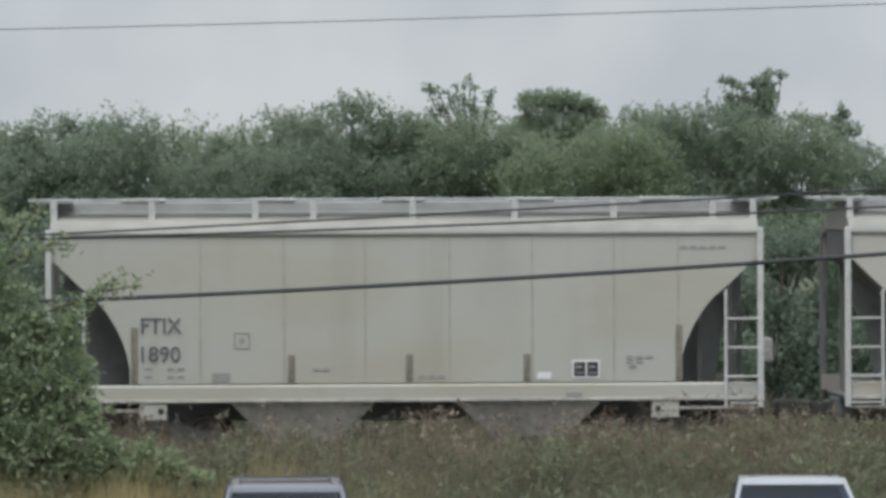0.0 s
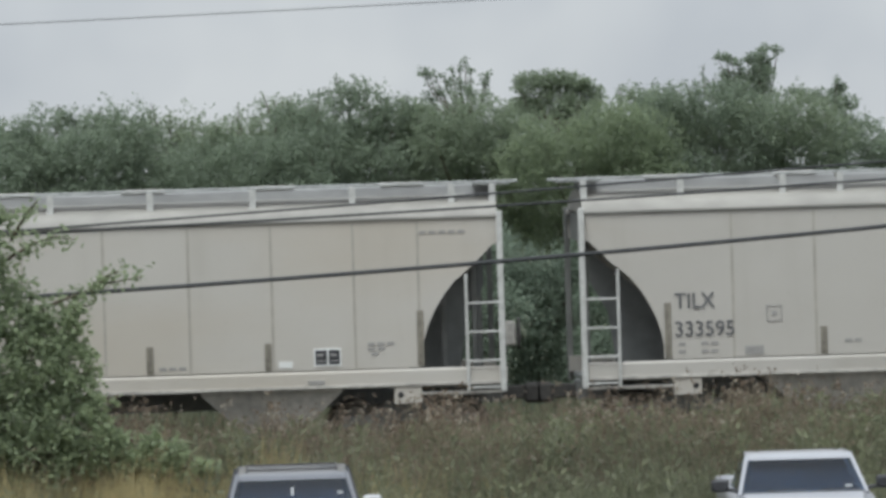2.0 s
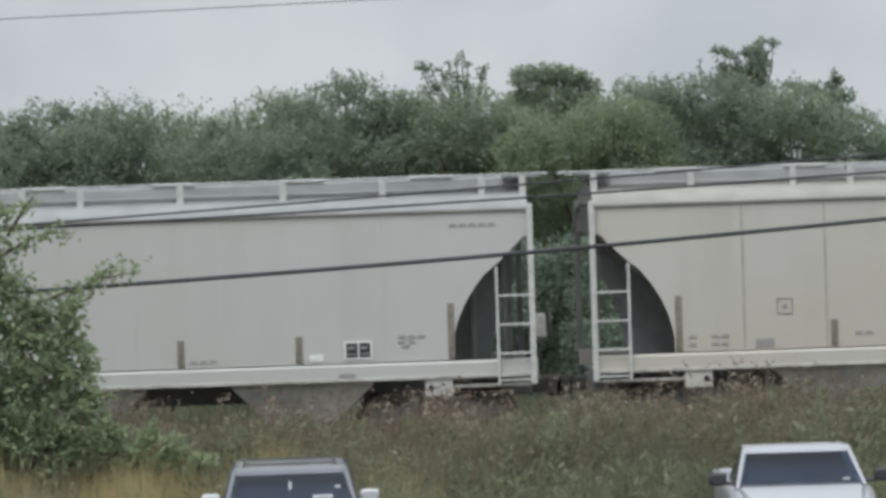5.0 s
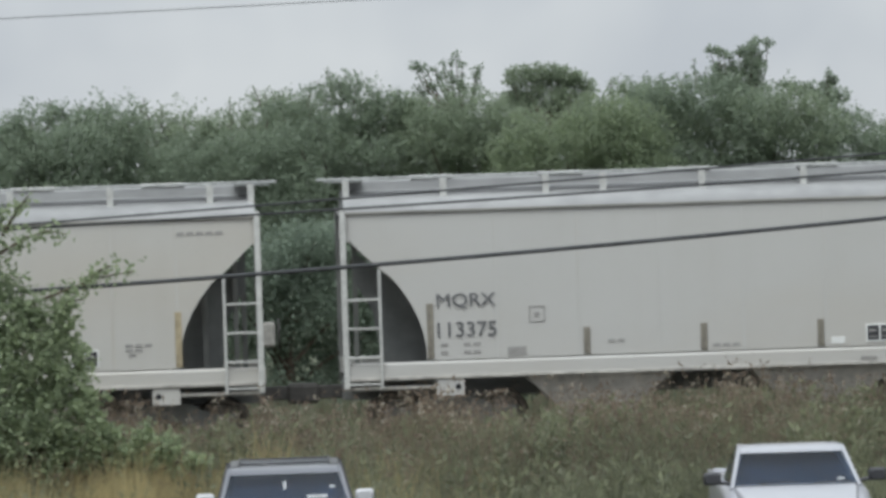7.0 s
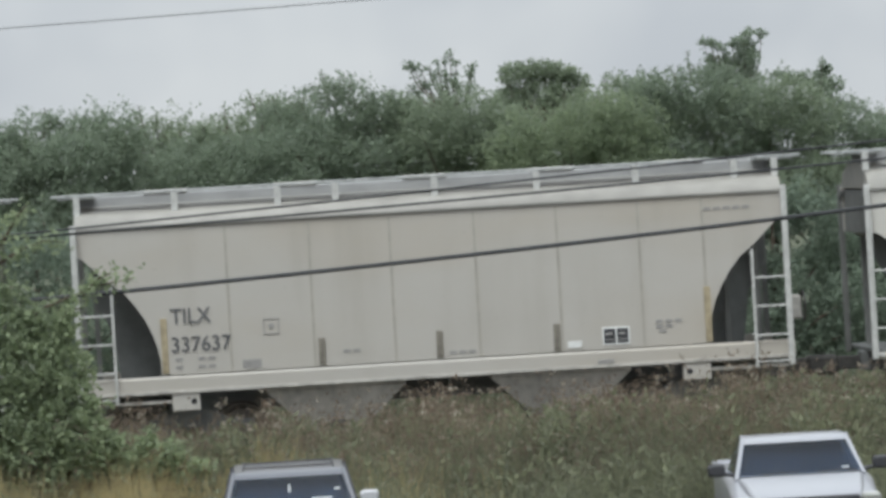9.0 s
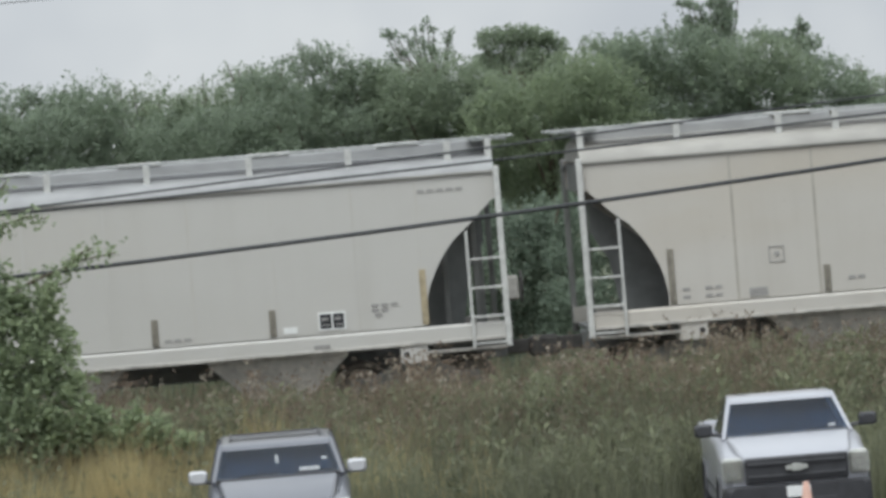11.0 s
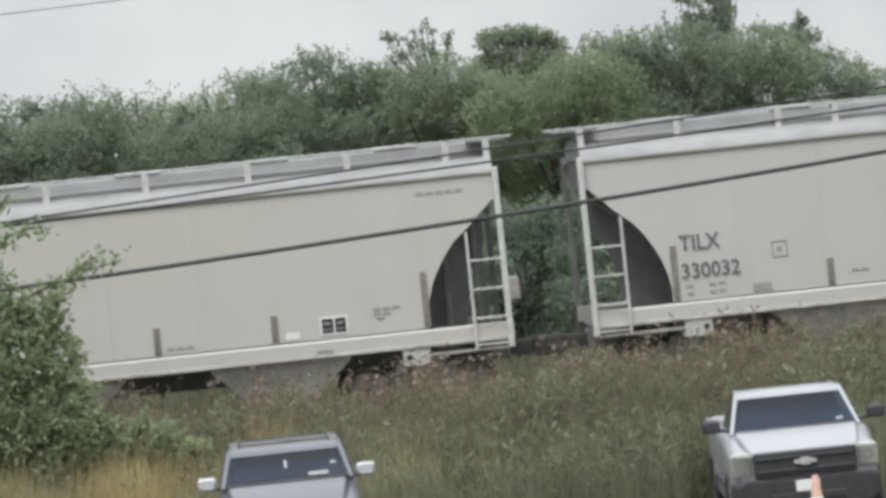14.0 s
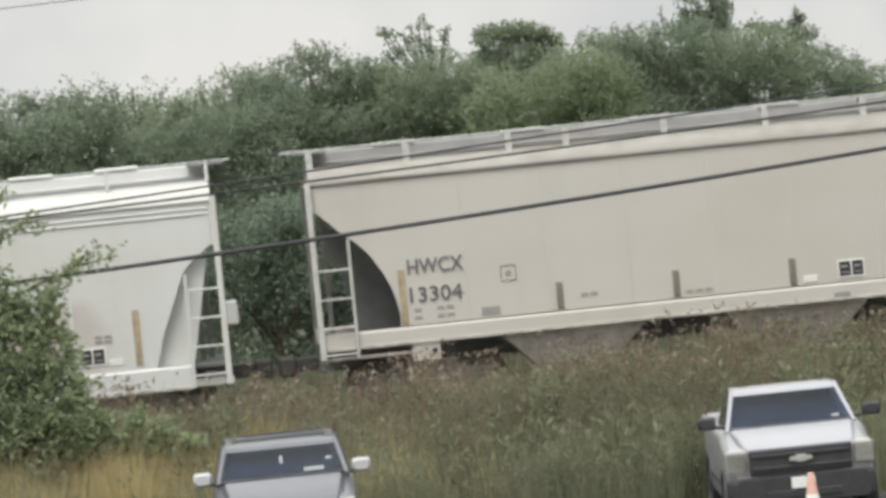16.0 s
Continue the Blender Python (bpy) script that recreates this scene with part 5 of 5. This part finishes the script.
def wheel(v, x, y, r):
    s = 1 if x > 0 else -1
    w = part("wheel", Shape().lathe([(0.02, -0.09), (r * 0.6, -0.10), (r * 0.6, 0.10), (0.02, 0.09)], (0, 0, 0), "x", 24).mesh("wheel", True), PLASTIC, v, at=(x, y, r))
    part("tyre", Shape().lathe([(r * 0.6, -0.11), (r * 0.93, -0.125), (r, -0.09), (r, 0.09), (r * 0.93, 0.125), (r * 0.6, 0.11)], (0, 0, 0), "x", 28).mesh("tyre", True), RUBBER, w)
    rim = Shape().lathe([(0.0, s * 0.10), (0.07, s * 0.115), (0.07, s * 0.10)], (0, 0, 0), "x", 14)
    for i in range(6):
        a = math.pi / 3 * i
        c, d = math.cos(a), math.sin(a)
        rim.tube([(s * 0.10, 0.05 * c, 0.05 * d), (s * 0.10, r * 0.58 * c, r * 0.58 * d)], 0.028, 6)
    rim.lathe([(r * 0.54, s * 0.09), (r * 0.6, s * 0.115), (r * 0.6, s * 0.08)], (0, 0, 0), "x", 24)
    part("rim", rim.mesh("rim", True), RIM, w)


def vehicle(name, label, category, at, turn, paint, q):
    """A road vehicle, its nose towards -y at y = 0. q holds its measures."""
    v = thing(name, label, category, "vehicles parked below the bank", at, turn)
    hw, L, belt, hood0, hood1 = q["hw"], q["L"], q["belt"], q["hood0"], q["hood1"]
    cowl, rear = q["cowl"], q["rear"]
    # lower body with its wheel arches cut by dark liners
    body = Shape().loft([ring(0.14, hw * 0.86, 0.42, hood0 - 0.05, 0, 0.12), ring(0.24, hw * 0.96, 0.36, hood0 - 0.02, 0, 0.12), ring(0.7, hw * 0.99, 0.32, hood0 + 0.01, 0, 0.12), ring(cowl, hw, 0.30, belt - 0.02, 0, 0.12),
                         ring(cowl + 1.2, hw, 0.30, belt, 0, 0.10), ring(q["body_end"] - 0.5, hw, 0.32, belt, 0, 0.10), ring(q["body_end"], hw * 0.95, 0.40, belt - 0.03, 0, 0.12)])
    part("body", body.mesh("body", True), paint, v)
    hood = Shape().loft([ring(0.10, hw * 0.70, hood0 - 0.12, hood0 - 0.02, 0.015, 0.04), ring(0.20, hw * 0.74, hood0 - 0.10, hood0 + 0.03, 0.03, 0.05), ring(0.75, hw * 0.80, hood0 - 0.10, (hood0 + hood1) / 2 + 0.035, 0.045, 0.06),
                         ring(cowl + 0.12, hw * 0.86, hood0 - 0.10, hood1 + 0.01, 0.03, 0.05)])
    part("hood", hood.mesh("hood", True), paint, v)
    # cabin core, set back behind the panes
    y0, y1, t0, t1, zt = cowl, rear, q["top0"], q["top1"], q["top"]
    hb, ht = q["hb"], q["ht"]
    core = Shape().loft([level(belt - 0.06, hb - 0.10, y0 + 0.22, y1 - 0.08), level(zt - 0.14, ht - 0.08, t0 + 0.20, t1 - 0.06)])
    part("cabin", core.mesh("cabin", True), CABIN, v)
    roof = Shape().loft([level(zt - 0.040, ht + 0.006, t0 - 0.02, t1 + 0.03), level(zt - 0.024, ht - 0.015, t0 + 0.03, t1 - 0.03), level(zt - 0.010, ht - 0.14, t0 + 0.22, t1 - 0.25), level(zt - 0.006, ht - 0.3, t0 + 0.45, t1 - 0.5)])
    part("roof", roof.mesh("roof", True), paint, v)
    # pillars
    zb, zr = belt - 0.03, zt - 0.026
    for s in (-1, 1):
        part("windscreen_pillar", Shape().tube([(s * (hb - 0.03), y0 + 0.02, hood1 - 0.05), (s * (ht - 0.012), t0 + 0.02, zr - 0.012)], 0.036, 8).mesh("windscreen_pillar", True), paint, v)
        part("rear_pillar", Shape().tube([(s * (hb - 0.03), y1 - 0.08, zb), (s * (ht - 0.08), t1 - 0.10, zr - 0.06)], 0.05, 8).mesh("rear_pillar", True), paint, v)
        for f in q["posts"]:
            yb, yt = y0 + (y1 - y0) * f, t0 + (t1 - t0) * f
            part("door_pillar", Shape().tube([(s * hb, yb, zb), (s * ht, yt, zr)], 0.04, 8).mesh("door_pillar", True), PLASTIC, v)
        side = part("side_window", slab((s * (hb - 0.01), y0 + 0.30, belt), (s * (hb - 0.01), y1 - 0.12, belt), (s * (ht - 0.005), t1 - 0.05, zr), (s * (ht - 0.005), t0 + 0.10, zr), 0.006 * s), SCREEN, v)
        side.visible_shadow = False
        part("sill_moulding", Shape().box(*sorted((s * (hw - 0.01), s * (hw + 0.012))), 1.35, q["body_end"] - 1.3, 0.55, 0.62, 0.006), PLASTIC, v)
    wb, wt = hb - 0.06, ht - 0.03
    ws = part("windscreen", slab((-wb, y0 + 0.03, hood1 - 0.005), (wb, y0 + 0.03, hood1 - 0.005), (wt + 0.012, t0 - 0.10, zr - 0.065), (-wt - 0.012, t0 - 0.10, zr - 0.065), -0.006), SCREEN, v)
    ws.visible_shadow = False
    header = Shape().loft([[(x, y, z) for x, y, z in ((-wt - 0.02, t0 - 0.11, zr - 0.068), (wt + 0.02, t0 - 0.11, zr - 0.068), (wt + 0.01, t0 + 0.05, zr - 0.075), (-wt - 0.01, t0 + 0.05, zr - 0.075))],
                           [(x, y, z) for x, y, z in ((-wt - 0.01, t0 - 0.075, zr - 0.035), (wt + 0.01, t0 - 0.075, zr - 0.035), (wt, t0 + 0.06, zr - 0.035), (-wt, t0 + 0.06, zr - 0.035))],
                           [(x, y, z) for x, y, z in ((-wt, t0 - 0.015, zr - 0.004), (wt, t0 - 0.015, zr - 0.004), (wt, t0 + 0.06, zr - 0.006), (-wt, t0 + 0.06, zr - 0.006))]])
    part("windscreen_header", header.mesh("windscreen_header", True), paint, v)
    back = part("rear_window", slab((-wb, y1 - 0.04, belt), (wb, y1 - 0.04, belt), (wt, t1, zr), (-wt, t1, zr), 0.006), SCREEN, v)
    back.visible_shadow = False
    part("cowl", Shape().box(-wb, wb, y0 - 0.06, y0 + 0.05, hood1 - 0.03, hood1 + 0.008, 0.01), PLASTIC, v)
    for s in (-0.5, 0.25):
        part("wiper", Shape().tube([(s, y0 - 0.02, hood1 + 0.02), (s + 0.28, y0 + 0.03, hood1 + 0.03), (s + 0.52, y0 + 0.035, hood1 + 0.025)], 0.009, 5), PLASTIC, v)
    part("dashboard", Shape().box(-wb + 0.06, wb - 0.06, y0 + 0.10, y0 + 0.30, hood1 - 0.03, hood1 + 0.025, 0.015), CABIN, v)
    for x, dy, z, w, h in q["papers"]:
        part("dash_paper", Shape().box(x - w / 2, x + w / 2, y0 + dy, y0 + dy + 0.01, hood1 + z, hood1 + z + h, 0.002), DASH_CARD, v, "pale paper behind the windscreen")
    # mirrors
    for s in (-1, 1):
        mx, my, mz = s * q["mirror"][0], y0 + 0.18, q["mirror"][1]
        m = part("mirror", Shape().loft([[(mx + p[0], my - 0.07, mz + p[2]) for p in ring(0, 0.09, -0.06, 0.06, 0, 0.04)], [(mx + p[0], my, mz + p[2]) for p in ring(0, 0.125, -0.09, 0.09, 0, 0.05)], [(mx + p[0], my + 0.09, mz + p[2]) for p in ring(0, 0.12, -0.085, 0.085, 0, 0.05)]]).mesh("mirror", True), q["mirror_paint"], v)
        part("mirror_arm", Shape().tube([(s * (hb - 0.02), my + 0.04, mz - 0.08), (mx - s * 0.05, my + 0.02, mz - 0.05)], 0.03, 6), PLASTIC, m)
    # nose: grille, lamps, bumper
    gz0, gz1, gw = q["grille"]
    gr = part("grille", Shape().box(-gw, gw, 0.06, 0.16, gz0, gz1, 0.02), PLASTIC, v, "dark grille")
    for i in range(q["slats"]):
        z = gz0 + (gz1 - gz0) * (i + 0.5) / q["slats"]
        part("slat", Shape().box(-gw + 0.03, gw - 0.03, 0.035, 0.065, z - 0.022, z + 0.022, 0.008), q["slat_paint"], gr)
    part("badge", Shape().box(-0.15, 0.15, 0.012, 0.034, q["badge"] - 0.028, q["badge"] + 0.028, 0.008).box(-0.07, 0.07, 0.008, 0.036, q["badge"] - 0.05, q["badge"] + 0.05, 0.008), LAMP_BOWL, gr, "pale badge bar")
    for s in (-1, 1):
        a, b = sorted((s * (gw + 0.015), s * (hw * 0.985)))
        lamp = part("headlight", Shape().box(a, b, 0.10, 0.34, gz0 + 0.03, gz1 + q["lamp_up"], 0.035), LAMP_BOWL, v, "clear headlight")
        part("lens", Shape().box(a + 0.01, b - 0.01, 0.085, 0.10, gz0 + 0.05, gz1 + q["lamp_up"] - 0.02, 0.006), LENS, lamp)
        part("bulb_bowl", Shape().lathe([(0.0, 0.02), (0.05, 0.0), (0.065, -0.012)], ((a + b) / 2, 0.108, (gz0 + gz1) / 2 + 0.03), "y", 14), CHROME, lamp)
        part("tail_lamp", Shape().box(*sorted((s * hw * 0.80, s * hw * 0.95)), q["body_end"] - 0.02, q["body_end"] + 0.03, 0.75, 1.05, 0.015), stuff("red_lamp_lens", (0.35, 0.02, 0.02), 0.2), v)
    bump = Shape().loft([ring(-0.04, hw * 0.90, 0.38, gz0 - 0.04, 0, 0.08), ring(0.02, hw * 0.97, 0.36, gz0 - 0.02, 0, 0.08), ring(0.45, hw * 1.0, 0.36, gz0 - 0.03, 0, 0.08)])
    bp = part("bumper", bump.mesh("bumper", True), q["bumper"], v)
    part("air_intake", Shape().box(-hw * 0.5, hw * 0.5, -0.06, -0.03, 0.44, 0.54, 0.01), PLASTIC, bp)
    part("number_plate", Shape().box(-0.16, 0.16, -0.075, -0.062, gz0 - 0.20, gz0 - 0.05, 0.003), WHITE, bp, "pale blank plate")
    part("rear_bumper", Shape().box(-hw * 0.95, hw * 0.95, q["body_end"] - 0.06, q["body_end"] + 0.12, 0.42, 0.62, 0.03), q["bumper"], v)
    for x in (-hw + 0.13, hw - 0.13):
        for y in (0.92, 0.92 + q["base"]):
            wheel(v, x, y, q["tyre"])
            s = 1 if x > 0 else -1
            part("wheel_arch", Shape().lathe([(q["tyre"] + 0.02, s * 0.02), (q["tyre"] + 0.08, s * 0.025), (q["tyre"] + 0.08, s * -0.15), (q["tyre"] + 0.02, s * -0.15), (q["tyre"] + 0.02, s * 0.02)], (s * hw, y, q["tyre"]), "x", 28), PLASTIC, v)
    return v


TRUCK = dict(hw=1.0, L=5.6, belt=1.29, hood0=1.13, hood1=1.32, cowl=1.35, rear=3.3, top0=2.25, top1=3.15, top=1.81, hb=0.90, ht=0.72, posts=(), papers=((0.62, 0.05, 0.05, 0.10, 0.03),),
             mirror=(1.13, 1.42), mirror_paint=PLASTIC, grille=(0.76, 1.10, 0.69), slats=2, slat_paint=PLASTIC, badge=0.95, lamp_up=0.01, bumper=PLASTIC, body_end=5.5, base=3.4, tyre=0.38)
SUV = dict(hw=0.93, L=4.75, belt=1.42, hood0=1.22, hood1=1.47, cowl=1.30, rear=4.45, top0=2.15, top1=4.2, top=1.885, hb=0.87, ht=0.735, posts=(0.36, 0.68), papers=((0.42, 0.09, 0.035, 0.26, 0.045), (0.0, 0.30, 0.15, 0.035, 0.10), (0.62, 0.20, 0.16, 0.07, 0.03)),
           mirror=(1.04, 1.51), mirror_paint=MIRROR_SHELL, grille=(0.92, 1.16, 0.52), slats=3, slat_paint=CHROME, badge=1.05, lamp_up=0.03, bumper=SILVER, body_end=4.7, base=2.85, tyre=0.37)

pickup = vehicle("pickup_truck", "white pickup truck with black grille and dark mirrors", "pickup truck", (7.57, 60.1, 0.02), -3.1, WHITE_PAINT, TRUCK)
for s in (-1, 1):
    part("bed_side", Shape().box(*sorted((s * 0.93, s * 0.995)), 3.40, 5.48, 1.20, 1.30, 0.02), WHITE_PAINT, pickup)
part("tailgate", Shape().box(-0.92, 0.92, 5.42, 5.48, 1.2, 1.3, 0.02), WHITE_PAINT, pickup)
part("bed_front", Shape().box(-0.92, 0.92, 3.40, 3.46, 1.2, 1.3, 0.02), WHITE_PAINT, pickup)
suv = vehicle("sport_utility_vehicle", "silver sport utility vehicle with roof rack and tinted windows", "car", (0.64, 57.7, 0.05), -0.6, SILVER, SUV)
for s in (-1, 1):
    rail = part("roof_rail", Shape().tube([(s * 0.60, 2.45, 1.865), (s * 0.60, 2.55, 1.888), (s * 0.60, 3.9, 1.888), (s * 0.60, 4.0, 1.865)], 0.017, 8).mesh("roof_rail", True), PLASTIC, suv)
for y in (2.75, 3.75):
    part("roof_crossbar", Shape().box(-0.59, 0.59, y - 0.03, y + 0.03, 1.885, 1.900, 0.006), PLASTIC, suv)


def traffic_cone():
    t = thing("traffic_cone", "faded orange traffic cone with a pale band", "traffic cone", at=(7.47, 58.5, 0.02))
    part("cone", Shape().lathe([(0.0, 0.88), (0.03, 0.88), (0.04, 0.86), (0.075, 0.62), (0.10, 0.42), (0.155, 0.04), (0.155, 0.03)], (0, 0, 0), "z", 24).mesh("cone", True), ORANGE, t)
    part("base", Shape().box(-0.2, 0.2, -0.2, 0.2, 0, 0.035, 0.012), RUBBER, t)
    part("band", Shape().lathe([(0.080, 0.60), (0.104, 0.44)], (0, 0, 0), "z", 24).mesh("band", True), WHITE, t, "pale reflective band")


traffic_cone()


def motions():
    for car, start in TRAIN:
        walk(car, [(t, pose(start + SPEED * t, TRACK_Y, RAIL_Z)) for t in (0, 4, 8, 12, 16)])
    begun = {car: start for car, start in TRAIN}
    for car, wheel, dx in WHEELS:
        # the wheels turn with the ground while their car passes before the camera
        t0 = max(0.0, math.floor((-21 - begun[car]) / SPEED * FPS) / FPS)
        t1 = min(16.0, math.ceil((19 - begun[car]) / SPEED * FPS) / FPS)
        turn = math.degrees(SPEED / 0.42)
        rows = [(0, pose(dx, 0, 0.42))] if t0 > 0 else []
        n = round((t1 - t0) * FPS)
        rows += [(t0 + i / FPS, pose(dx, 0, 0.42, 0, turn * i / FPS, 0)) for i in range(n + 1)]
        if t1 < 16:
            rows.append((16.0, rows[-1][1]))
        walk(wheel, rows)


motions()
